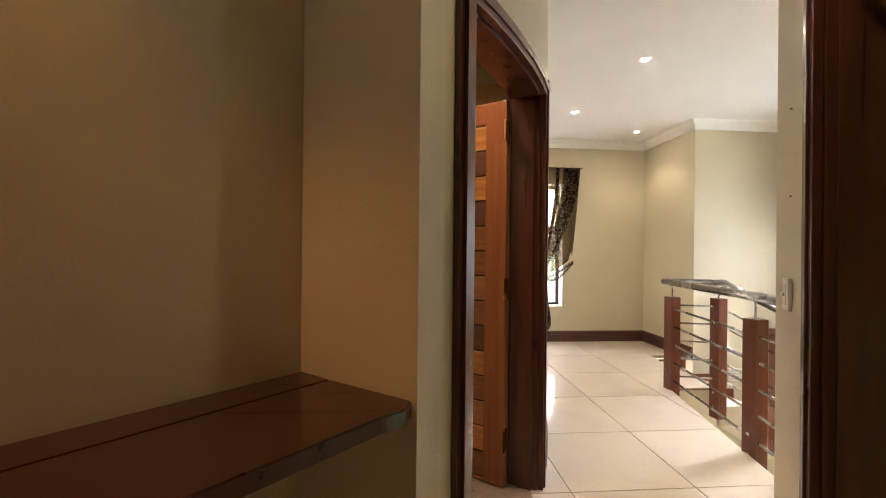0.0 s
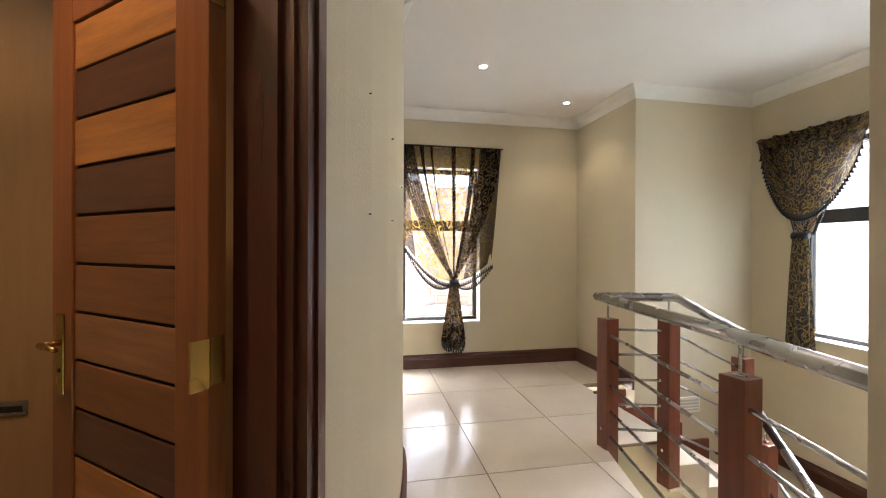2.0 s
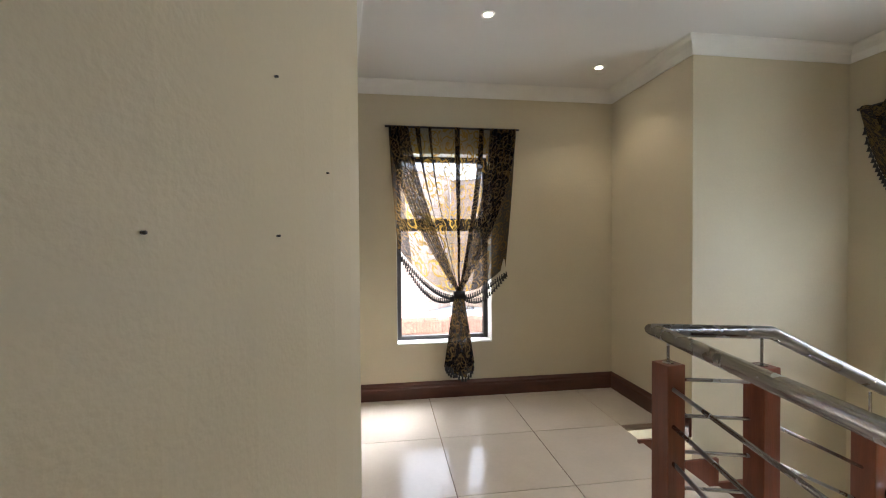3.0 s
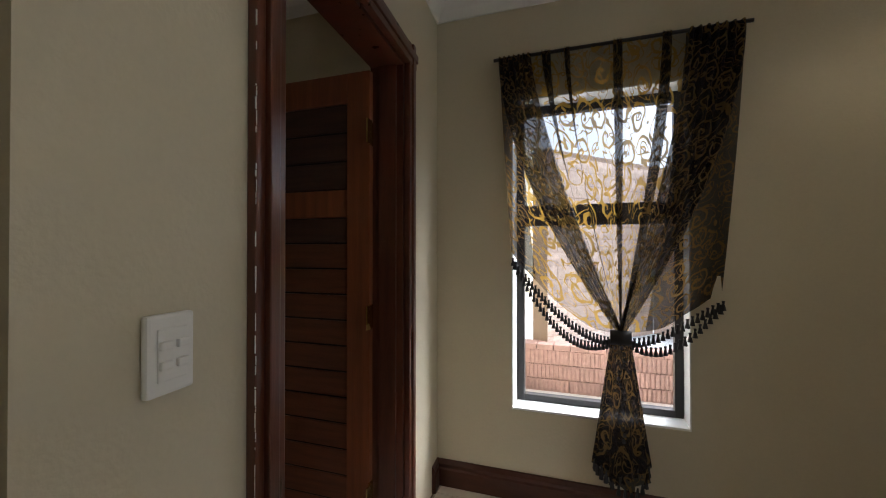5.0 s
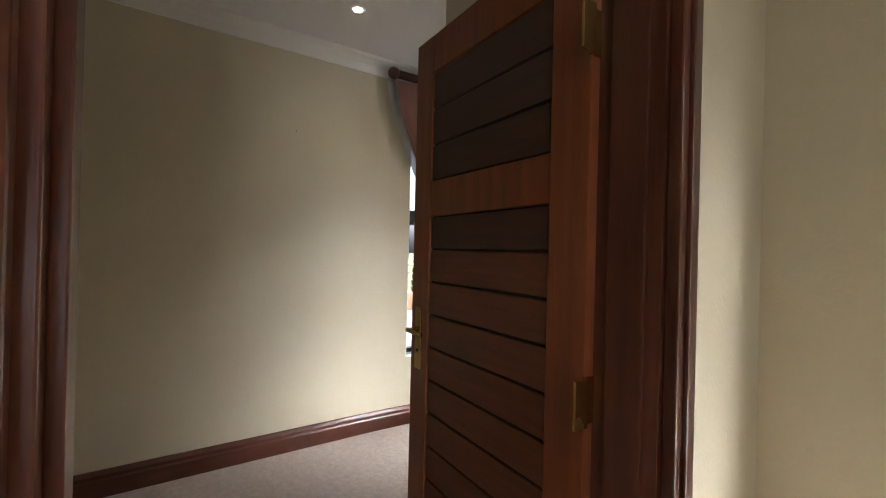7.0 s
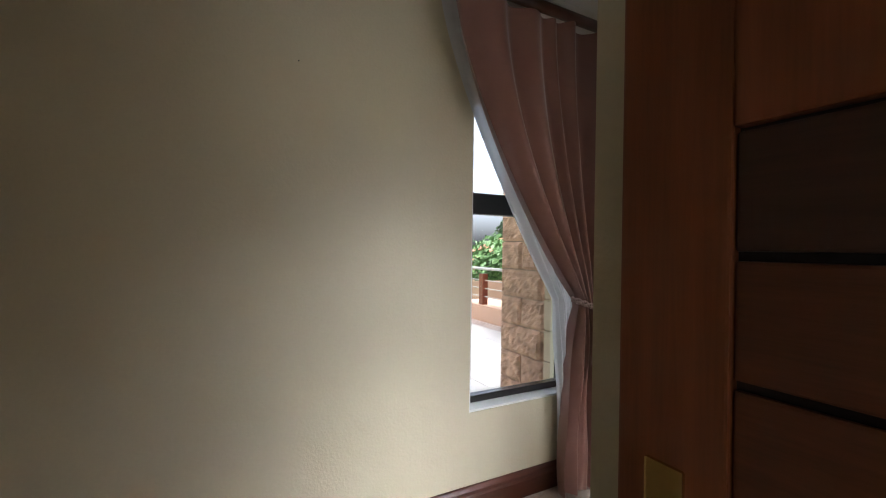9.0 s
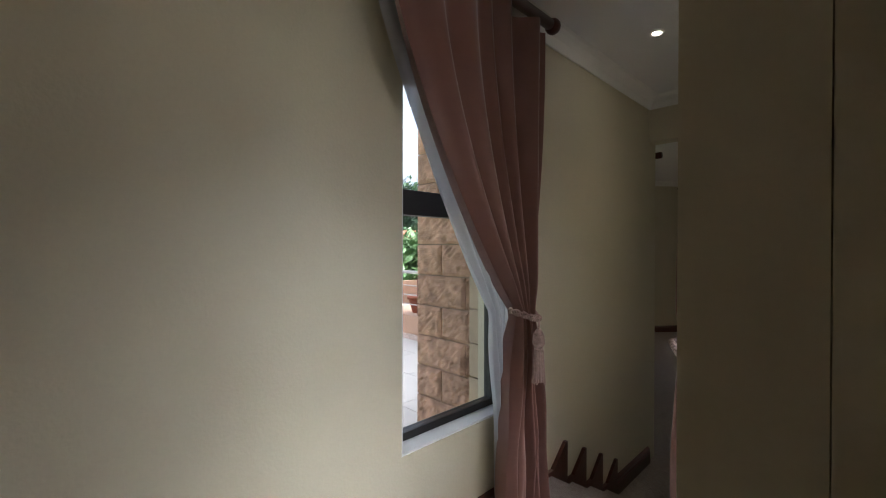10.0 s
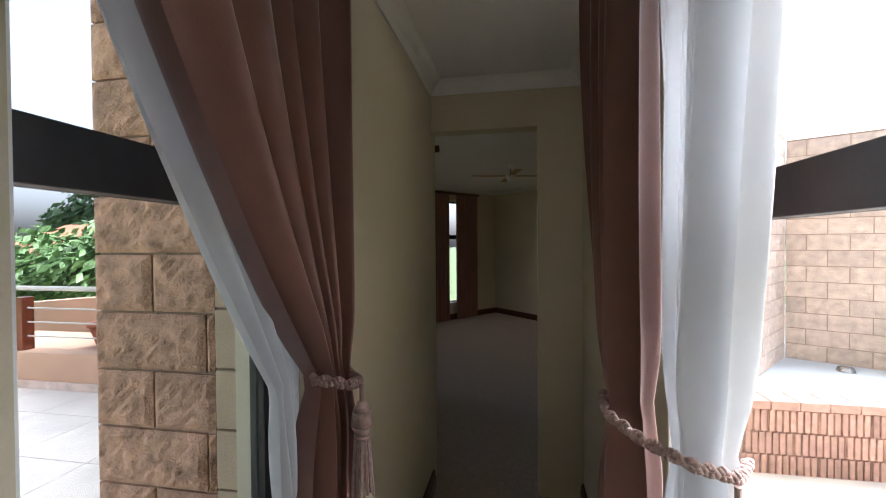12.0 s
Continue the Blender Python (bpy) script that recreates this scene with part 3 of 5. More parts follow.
def slat_door(name, label, m, w, h, stile, rails, rows, handle_z, timber):
    """Local: hinge edge at x 0, free edge at x w, thickness from y 0 to 0.04. rails: (z0, z1). rows: (z0, z1, material)."""
    d = thing(name, label, "door", m)
    for x0, x1 in ((0, stile), (w - stile, w)):
        part("stile", bx(x0, x1, 0, 0.04, 0.01, h, 0.003), timber, d)
    for z0, z1 in rails:
        part("rail", bx(stile, w - stile, 0.001, 0.039, z0, z1, 0.003), timber, d)
    part("core", bx(stile, w - stile, 0.014, 0.026, 0.05, h - 0.04), M_GAP_SHADE, d)
    for z0, z1, mt in rows:
        b = bmesh.new()
        box(b, stile + 0.001, w - stile - 0.001, 0.006, 0.0135, z0 + 0.004, z1 - 0.004, 0.003)
        box(b, stile + 0.001, w - stile - 0.001, 0.0265, 0.034, z0 + 0.004, z1 - 0.004, 0.003)
        part("slat", b, mt, d)
    lever(d, w - stile / 2, handle_z, 0.0, -1, -1)
    lever(d, w - stile / 2, handle_z, 0.04, -1, 1)
    for z in (0.25, 1.0, 1.78):
        b = bx(-0.003, 0.0005, 0.006, 0.038, z - 0.05, z + 0.05, 0.001)
        tube(b, (-0.006, 0.046, z - 0.05), (-0.006, 0.046, z + 0.05), 0.007)
        box(b, -0.016, -0.010, 0.046, 0.085, z - 0.05, z + 0.05, 0.001)
        part("hinge", b, M_BRASS, d, "brass butt hinge")
    return d


cols = [M_SL_O, M_SL_D, M_SL_O, M_SL_D, M_SL_M, M_SL_M, M_SL_R, M_SL_M, M_SL_D, M_SL_O, M_SL_M, M_SL_R, M_SL_O, M_SL_M]
rows = []
z = 1.832
for c in cols:
    rows.append((z - 0.129, z, c))
    z -= 0.129
hp, hd = Vector((2.196, 2.82)), Vector((-0.779, 0.627))
slat_door("slatted_door", "open door of mixed orange, walnut and dark timber slats", face_matrix(hp, hd), 0.70, 1.94, 0.115,
          [(1.834, 1.94), (0.01, 0.025)], rows, 0.97, M_STILE)
dark_rows = []
z = 1.92
for i in range(3):
    dark_rows.append((z - 0.125, z, M_SLAT_DD))
    z -= 0.125
z = 1.425
for i in range(12):
    dark_rows.append((z - 0.112, z, M_SLAT_DD if i < 1 else M_SLAT_DM))
    z -= 0.112
slat_door("bedroom_door", "open dark reddish slatted timber bedroom door", face_matrix(Vector((2.395, 5.52)), Vector((-1, -0.012))), 0.765, 2.05, 0.11,
          [(1.92, 2.05), (1.425, 1.545), (0.01, 0.082)], dark_rows, 1.03, M_STILE_D)


# ---- windows ----
def window(name, m, w, z0, z1, transom, inner, latch=False):
    """Local: opening from x 0 to w in a wall whose room face is y 0; the wall goes towards +y."""
    wd = thing(name, "dark bronze aluminium window in a white reveal", "window", m, kind="structure")
    b = bmesh.new()
    t = 0.006
    box(b, 0, t, 0.002, inner, z0, z1)
    box(b, w - t, w, 0.002, inner, z0, z1)
    box(b, t, w - t, 0.002, inner, z1 - t, z1)
    part("reveal", b, M_PLASTER, wd, "white painted reveal")
    part("window_sill", bx(t, w - t, 0.003, inner, z0, z0 + 0.012, 0.003), M_PLASTER, wd, "white sill")
    fr = bmesh.new()
    f = 0.045
    y0, y1 = inner, inner + 0.05
    box(fr, t, f, y0, y1, z0, z1, 0.003)
    box(fr, w - f, w - t, y0, y1, z0, z1, 0.003)
    box(fr, f, w - f, y0, y1, z0, z0 + 0.045, 0.003)
    box(fr, f, w - f, y0, y1, z1 - 0.05, z1, 0.003)
    box(fr, f, w - f, y0 - 0.012, y1, transom - 0.055, transom + 0.055, 0.004)
    part("window_frame", fr, M_ALU, wd)
    for a, c in ((z0 + 0.045, transom - 0.055), (transom + 0.055, z1 - 0.05)):
        g = part("pane", bx(f, w - f, y0 + 0.022, y0 + 0.027, a, c), M_GLASS, wd)
        g.visible_shadow = False
    if latch:
        lb = bx(0.30, 0.37, y0 - 0.03, y0 - 0.012, transom - 0.01, transom + 0.035, 0.004)
        box(lb, -0.06, 0.06, -0.006, 0.006, -0.008, 0.008, 0.003, m=Matrix.Translation((0.30, y0 - 0.035, transom + 0.045)) @ Matrix.Rotation(radians(latch), 4, 'Y'))
        part("latch", lb, M_ALU, wd, "black window latch")
    return wd


window("window_1", face_matrix(Vector((2.89, 6.09)), Vector((1, 0))), 0.82, 0.455, 2.07, 1.47, 0.13)
window("window_2", face_matrix(Vector((6.03, 4.72)), Vector((0, -1))), 1.12, 0.50, 2.10, 1.50, 0.13)
# unseen window, added so that daylight reaches the lower stairwell
window("added_low_window", face_matrix(Vector((6.03, 3.35)), Vector((0, -1))), 1.5, -2.3, -0.9, -1.4, 0.13)
section[0] = PASSAGE
window("window_3", face_matrix(Vector((0.05, 6.26)), Vector((0, 1))), 0.73, 0.50, 2.14, 1.555, 0.09)
window("window_4", face_matrix(Vector((1.182, 7.25)), Vector((0, -1))), 0.88, 0.50, 2.14, 1.51, 0.09, 14)
kd = (K - KL).normalized()
window("window_5", face_matrix(KL + kd * 2.0, kd), 1.02, -0.10, 2.45, 1.55, 0.1)
wd_ = (KL - Vector((KL.x, 9.0))).normalized()
window("window_6", face_matrix(Vector((KL.x, 9.8)), wd_), 2.8, 0.20, 2.45, 1.5, 0.1)
section[0] = LANDING

# ---- balustrade and stairs ----
def newel(x, y, z0, z1, turn=0.0):
    p = thing("newel_post", "red-brown square timber balustrade post", "post", pose(x, y, z0, 0, 0, turn), "balustrade posts")
    part("shaft", bx(-0.045, 0.045, -0.045, 0.045, 0, z1 - z0, 0.004), M_POST, p)
    part("cap_plate", tb((0, 0, z1 - z0 - 0.001), (0, 0, z1 - z0 + 0.004), 0.022, seg=16), M_STEEL, p, "small steel plate")
    part("pin", tb((0, 0, z1 - z0), (0, 0, z1 - z0 + 0.115), 0.006), M_STEEL, p, "steel rail pin")
    for zz in (0.10, 0.22):
        part("bolt", tb((-0.05, 0, zz), (0.05, 0, zz), 0.011), M_STEEL, p, "steel fixing bolt")
    return p


NW = [(3.985, 4.21, -0.1, 0.80), (4.335, 4.11, -0.22, 0.80), (4.91, 4.14, -0.55, 0.53), (3.75, 3.07, -0.1, 0.80), (3.46, 1.98, -0.1, 0.80), (4.93, 4.0, -0.82, 0.04)]
for x, y, z0, z1 in NW:
    newel(x, y, z0, z1, 8)


def rail(name, pts, r, label, flat=1.0, seg=14):
    """One bent bar: a round or flattened section carried along the points, mitred at the bends."""
    b = bmesh.new()
    pts = [Vector(p) for p in pts]
    rings = []
    for i, p in enumerate(pts):
        d0 = (p - pts[i - 1]).normalized() if i else (pts[1] - p).normalized()
        d1 = (pts[i + 1] - p).normalized() if i < len(pts) - 1 else d0
        t = (d0 + d1).normalized()
        side = t.cross(Vector((0, 0, 1))).normalized() / max(0.35, t.dot(d0))
        up = side.cross(t).normalized()
        rings.append([b.verts.new(p + side * r * math.cos(2 * math.pi * k / seg) + up * r * flat * math.sin(2 * math.pi * k / seg)) for k in range(seg)])
    for p, q in zip(rings, rings[1:]):
        for k in range(seg):
            b.faces.new((p[k], p[(k + 1) % seg], q[(k + 1) % seg], q[k]))
    b.faces.new(rings[0][::-1])
    b.faces.new(rings[-1])
    bmesh.ops.recalc_face_normals(b, faces=b.faces[:])
    ob = part(name, b, M_STEEL)
    for f in ob.data.polygons:
        f.use_smooth = len(f.vertices) == 4
    return tagged(ob, label, "rail", "balustrade rails")


rail("handrail", [(3.40, 1.75, 0.93), (3.75, 3.07, 0.93), (3.955, 4.26, 0.93), (4.40, 4.13, 0.93), (4.99, 4.14, 0.65)], 0.028, "brushed steel tubular handrail on pins")
for i in range(5):
    zz = 0.70 - 0.155 * i
    rail("balustrade_bar", [(3.40, 1.75, zz), (3.75, 3.07, zz), (3.985, 4.21, zz)], 0.009, "thin horizontal steel balustrade bar", seg=10)
    rail("balustrade_bar", [(3.985, 4.21, zz + 0.03), (4.335, 4.11, zz + 0.03), (4.91, 4.14, zz - 0.25)], 0.008, "thin steel bar following the stair", seg=10)
rail("handrail", [(4.96, 4.10, 0.22), (4.50, 2.55, -0.72)], 0.028, "brushed steel handrail of the lower stair flight")
for i in range(3):
    zz = -0.02 - 0.15 * i
    rail("balustrade_bar", [(4.96, 4.10, zz), (4.50, 2.55, zz - 0.94)], 0.010, "thin steel bar along the lower stair flight", seg=10)

stairs = thing("staircase", "cream tiled stair flight with red-brown timber edging", "staircase", kind="structure")
for i in range(5):
    x0 = 4.42 + 0.28 * i
    zt = -0.165 * (i + 1)
    part("step", bx(x0, min(6.03, x0 + 0.30) if i < 4 else 6.03, 4.20 if i < 3 else 1.7, 5.098, zt - 0.165, zt, 0.003), M_TILE, stairs)
    if i < 4:
        part("string", bx(x0 + 0.0, x0 + 0.30, 5.074, 5.096, zt, zt + 0.165 + 0.02, 0.003), M_POST, stairs, "red-brown stepped skirting")
# a recessed step light, unlit, built as a louvred plate
vent = thing("step_light", "white louvred recessed step light low on the stair wall", "vent", pose(5.35, 5.095, -0.16))
part("step_light_frame", bx(-0.12, 0.12, -0.012, 0, -0.07, 0.07, 0.004), M_WHITE, vent)
for i in range(4):
    part("louvre", box(bmesh.new(), -0.10, 0.10, -0.018, -0.012, -0.05 + 0.028 * i, -0.035 + 0.028 * i), M_STEEL2, vent)


# ---- curtains ----
def damask_curtain(m, w, drop, tie, tail, tie_x, label=""):
    """Sheer swag hung from x 0 to w at height 0, gathered at (tie_x, -tie), tail to -tail; room side is -y."""
    c = thing("sheer_curtain", label, "curtain", m, "patterned curtains")
    smooth(part("rod", tb((-0.03, -0.02, 0.0), (w + 0.03, -0.02, 0.0), 0.009), M_ALU, c, "black curtain rod"))
    nu, nv = 120, 46
    hem0, hem1 = drop[0], drop[1]

    def bottom(u):
        # left hem climbs from the tie to the outer edge; the middle threads all gather
        if u < 0.30:
            k = u / 0.30
            x = 0.065 + (tie_x - 0.03 - 0.065) * k
            z = -hem0 - (tie - hem0) * math.sin(k * math.pi / 2)
        elif u > 0.74:
            k = (1 - u) / 0.26
            x = w - 0.085 + (tie_x + 0.03 - w + 0.085) * k
            z = -hem1 - (tie - hem1) * math.sin(k * math.pi / 2) ** 1.3
        else:
            k = (u - 0.30) / 0.44
            x, z = tie_x - 0.03 + 0.06 * k, -tie
        return x, z

    for name, sgn in (("drape", 1),):
        b = bmesh.new()
        uvl = b.loops.layers.uv.new("UVMap")
        grid, uvs = [], {}
        for i in range(nu + 1):
            u = i / nu
            bxx, bz = bottom(u)
            colv = []
            for j in range(nv + 1):
                v = j / nv
                x = w * u + (bxx - w * u) * (v ** 1.25)
                z = bz * v - 0.006 * math.sin(u * 70) * (v < 0.02)
                g = v * v
                y = -0.02 - 0.010 * math.sin(u * 62) * (0.35 + 0.8 * g) - 0.030 * g * math.sin(u * 23 + 1.0) - 0.05 * math.sin(v * math.pi) * (1 - abs(2 * u - 1))
                vv = b.verts.new((x, y, z))
                uvs[vv] = (u * w * 1.5, v * tie * 1.0)
                colv.append(vv)
            grid.append(colv)
        for i in range(nu):
            for j in range(nv):
                f = b.faces.new((grid[i][j], grid[i + 1][j], grid[i + 1][j + 1], grid[i][j + 1]))
                for lp in f.loops:
                    lp[uvl].uv = uvs[lp.vert]
        cloth = smooth(part(name, b, M_DAMASK, c, "black sheer cloth with gold scrolls"))
        cloth.data.materials.append(M_DAMASK2)  # the doubled outer folds
        for f in cloth.data.polygons:
            if f.index // nv > 0.79 * nu or f.index // nv < 0.07 * nu:
                f.material_index = 1
    # overlapping side drapes: heavier gathered folds towards the tie
    for u0, u1 in ((0.0, 0.15), (0.80, 1.0), (0.505, 0.545), (0.20, 0.24), (0.30, 0.325), (0.70, 0.735)):
        b = bmesh.new()
        uvl = b.loops.layers.uv.new("UVMap")
        grid, uvs = [], {}
        for i in range(41):
            u = u0 + (u1 - u0) * i / 40
            colv = []
            for j in range(nv + 1):
                v = j / nv
                tx, tz = tie_x + (u - (u0 + u1) / 2) * 0.18, -tie
                edge = (1 - i / 40) if u0 == 0 else i / 40
                x = w * u + (tx - w * u) * (v ** (1.35 + 0.35 * edge))
                z = tz * v
                y = -0.045 - 0.014 * math.sin(i * 1.05) - 0.02 * math.sin(v * math.pi)
                vv = b.verts.new((x, y, z))
                uvs[vv] = (u * w * 1.6 + 3, v * tie)
                colv.append(vv)
            grid.append(colv)
        for i in range(40):
            for j in range(nv):
                f = b.faces.new((grid[i][j], grid[i + 1][j], grid[i + 1][j + 1], grid[i][j + 1]))
                for lp in f.loops:
                    lp[uvl].uv = uvs[lp.vert]
        smooth(part("side_drape", b, M_DAMASK2, c, "gathered black and gold sheer folds"))
    # tail below the tie
    b = bmesh.new()
    uvl = b.loops.layers.uv.new("UVMap")
    grid, uvs = [], {}
    for i in range(61):
        a = i / 60 * 2 * math.pi
        colv = []
        for j in range(21):
            v = j / 20
            r = 0.035 + 0.075 * v ** 0.8
            rr = r * (1 + 0.22 * math.sin(a * 9) * v)
            end = tail - 0.10 * (0.5 + 0.5 * math.sin(a * 2 + 1))
            vv = b.verts.new((tie_x + rr * math.cos(a), -0.05 + 0.45 * rr * math.sin(a), -tie - (end - tie) * v))
            uvs[vv] = (a * 0.15, v * 0.6)
            colv.append(vv)
        grid.append(colv)
    for i in range(60):
        for j in range(20):
            f = b.faces.new((grid[i][j], grid[i + 1][j], grid[i + 1][j + 1], grid[i][j + 1]))
            for lp in f.loops:
                lp[uvl].uv = uvs[lp.vert]
    smooth(part("tail", b, M_DAMASK2, c, "gathered tail with bead trim"))
    b = bmesh.new()
    tube(b, (tie_x - 0.045, -0.05, -tie - 0.02), (tie_x + 0.045, -0.05, -tie - 0.02), 0.035, seg=12)
    smooth(part("tie", b, M_BLACK, c, "black fabric tie"))
    # tassel fringe: hem rows, joined
    b = bmesh.new()
    for row in range(2):
        for side in (0, 1):
            n = 30 if side == 0 else 20
            for i in range(n):
                k = (i + 0.5 + row * 0.5) / n
                u = 0.30 * k if side == 0 else 1 - 0.26 * k
                x, zz = bottom(u)
                zz -= 0.02 + row * 0.075 * math.sin(min(1, k) * math.pi)
                tube(b, (x, -0.045, zz), (x, -0.045, zz - 0.012), 0.007, 0.005, seg=6)
                tube(b, (x, -0.045, zz - 0.010), (x, -0.045, zz - 0.042), 0.004, 0.012, seg=6)
    for i in range(26):
        a = i / 26 * 2 * math.pi
        zz = -tail + 0.10 * (0.5 + 0.5 * math.sin(a * 2 + 1))
        x, y = tie_x + 0.115 * math.cos(a), -0.05 + 0.055 * math.sin(a)
        tube(b, (x, y, zz + 0.01), (x, y, zz - 0.035), 0.004, 0.012, seg=6)
    for i in range(16):
        tube(b, (tie_x + 0.012 * math.sin(i), -0.10, -tie - 0.05 - i * 0.028), (tie_x + 0.012 * math.sin(i), -0.112, -tie - 0.06 - i * 0.028), 0.008, seg=6)
    tagged(part("fringe", b, M_BLACK, c, "black bead and tassel fringe"), kind="stuff")
    return c


damask_curtain(pose(2.835, 6.075, 2.275), 1.08, (1.0, 1.19), 1.38, 2.08, 0.575,
               label="black and gold patterned sheer curtain gathered in a tie, tasselled hem")


def cloth_grid(b, nu, nv, f, su, sv, closed=False):
    """A sheet of cloth from f(u, v), with its own pattern coordinates."""
    uvl = b.loops.layers.uv.new("UVMap")
    g = [[b.verts.new(f(i / nu, j / nv)) for j in range(nv + 1)] for i in range(nu + 1)]
    for i in range(nu):
        for j in range(nv):
            fc = b.faces.new((g[i][j], g[i + 1][j], g[i + 1][j + 1], g[i][j + 1]))
            for lp, (p, q) in zip(fc.loops, ((i, j), (i + 1, j), (i + 1, j + 1), (i, j + 1))):
                lp[uvl].uv = (p / nu * su, q / nv * sv)
    return b


def swag_curtain(m, w, tie_x, tie, tail, label):
    """A deep swag over a gathered curtain that is tied and falls as a column; room side is -y."""
    c = thing("swag_curtain", label, "curtain", m, "patterned curtains")
    smooth(part("rod", tb((-0.03, -0.02, 0.0), (w + 0.03, -0.02, 0.0), 0.009), M_ALU, c, "black curtain rod"))

    def swag(u, v):
        hem = 0.07 + 0.63 * max(0.0, math.sin(math.pi * u)) ** 0.6
        x = w * u + (tie_x - w * u) * 0.08 * v * v
        y = -0.045 - 0.05 * math.sin(math.pi * u) * v - 0.010 * math.sin(u * 75) * (1 - v) ** 2 - 0.014 * math.sin(v * 17 + 3 * math.cos(math.pi * (u - 0.5))) * math.sin(math.pi * u)
        return x, y, 0.012 * math.sin(u * 40) * (1 - v) - hem * v

    def funnel(u, v):
        x = w * (0.06 + 0.90 * u)
        x += (tie_x + (u - 0.5) * 0.10 - x) * v ** 0.85
        return x, -0.035 - 0.016 * math.sin(u * 55), -0.02 - (tie - 0.02) * v

    def column(u, v):
        a = 2 * math.pi * u
        k = 0.055 + 0.045 * v ** 0.5
        k *= 1 + 0.16 * math.sin(a * 8) * v
        return tie_x + k * math.cos(a), -0.05 + 0.5 * k * math.sin(a), -tie - (tail - tie - 0.05 * math.sin(a * 2)) * v

    smooth(part("swag", cloth_grid(bmesh.new(), 90, 30, swag, w * 1.6, 0.9), M_DAMASK3, c, "black and gold swag"))
    smooth(part("drape", cloth_grid(bmesh.new(), 90, 24, funnel, w * 1.6, 1.0), M_DAMASK2, c, "gathered black and gold folds"))
    smooth(part("tail", cloth_grid(bmesh.new(), 64, 24, column, 0.8, 1.0), M_DAMASK3, c, "hanging gathered tail"))
    b = bmesh.new()
    tube(b, (tie_x - 0.055, -0.05, -tie), (tie_x + 0.055, -0.05, -tie), 0.034, seg=14)
    smooth(part("tie", b, M_BLACK, c, "black fabric tie"))
    b = bmesh.new()
    for i in range(58):
        x, y, z = swag((i + 0.5) / 58, 1.0)
        tube(b, (x, y - 0.006, z + 0.004), (x, y - 0.006, z - 0.012), 0.007, 0.004, seg=6)
        tube(b, (x, y - 0.006, z - 0.012), (x, y - 0.006, z - 0.044), 0.004, 0.013, seg=6)
    for i in range(26):
        k = 0.42 + 0.56 * i / 26
        x, y, z = funnel(1.0, k)
        tube(b, (x + 0.006, y, z), (x + 0.016, y, z - 0.032), 0.004, 0.010, seg=6)
    for i in range(22):
        x, y, z = column(i / 22, 1.0)
        tube(b, (x, y, z + 0.01), (x, y, z - 0.035), 0.004, 0.011, seg=6)
    tagged(part("fringe", b, M_BLACK, c, "black bead and tassel fringe"), kind="stuff")
    return c


swag_curtain(pose(6.015, 4.99, 2.20, 0, 0, -90), 0.86, 0.38, 0.86, 1.82, "black and gold swag curtain tied before the stair window")


def tied_drape(m, near, far, top, tie_p, tie_z, bottom_near, bottom_far, cloth, name, label, parent, folds=9, depth=0.035, bulge=1.6, thick=1.0):
    """Pleated cloth: top along local x from near to far, pulled to tie_p at tie_z, falling to the floor; room side is -y."""
    nu, nv = 110, 60
    b = bmesh.new()
    grid = []
    for i in range(nu + 1):
        u = i / nu
        colv = []
        for j in range(nv + 1):
            v = j / nv
            z = top + (0.02 - top) * v
            xt = near + (far - near) * u
            xk = tie_p + (u - 0.5) * 0.13
            xb = bottom_near + (bottom_far - bottom_near) * u
            vt = (top - tie_z) / (top - 0.02)
            if v < vt:
                k = v / vt
                x = xt + (xk - xt) * (k ** bulge)
                amp = 0.55 + 0.45 * k
            else:
                k = (v - vt) / (1 - vt)
                x = xk + (xb - xk) * (1 - (1 - k) ** 1.8)
                amp = 1.0 - 0.1 * k
            uw = u + 0.045 * math.sin(u * 9 + 1.3) + 0.022 * math.sin(u * 21 + 0.4 + v)
            y = -depth * amp * (0.75 + 0.35 * math.sin(u * 7 + 2)) * math.sin(uw * folds * 2 * math.pi + 0.9 * math.sin(v * 3)) - 0.012 * math.sin(u * folds * 5.3 + v * 4)
            pinch = math.exp(-((v - vt) / 0.04) ** 2)
            y = y * (1 - 0.3 * pinch) - 0.09 * thick - 0.006 * math.sin(v * 25 + u * 9) * (v > vt)
            colv.append(b.verts.new((x, y, z)))
        grid.append(colv)
    for i in range(nu):
        for j in range(nv):
            b.faces.new((grid[i][j], grid[i + 1][j], grid[i + 1][j + 1], grid[i][j + 1]))
    return smooth(part(name, b, cloth, parent, label))


def tassel(parent, p, tilt=0.0):
    x, y, z = p
    t = part("tassel", tb((x, y, z), (x, y, z - 0.05), 0.006), M_ROPE, parent, "pink-grey corded tassel")
    b = bmesh.new()
    for r0, r1, z0, z1 in ((0.012, 0.026, -0.05, -0.075), (0.026, 0.030, -0.075, -0.115), (0.030, 0.018, -0.115, -0.14), (0.022, 0.022, -0.14, -0.155)):
        tube(b, (x, y, z + z0), (x, y, z + z1), r0, r1, seg=14)
    smooth(part("tassel_head", b, M_ROPE, t))
    b = bmesh.new()
    for i in range(26):
        a = i * 2.399
        r = 0.006 + 0.016 * math.sqrt(i / 26)
        tube(b, (x + r * math.cos(a), y + r * math.sin(a), z - 0.15), (x + 1.5 * r * math.cos(a), y + 1.5 * r * math.sin(a), z - 0.30 - 0.01 * math.sin(i * 5)), 0.004, 0.005, seg=5)
    part("tassel_skirt", b, M_ROPE, t)


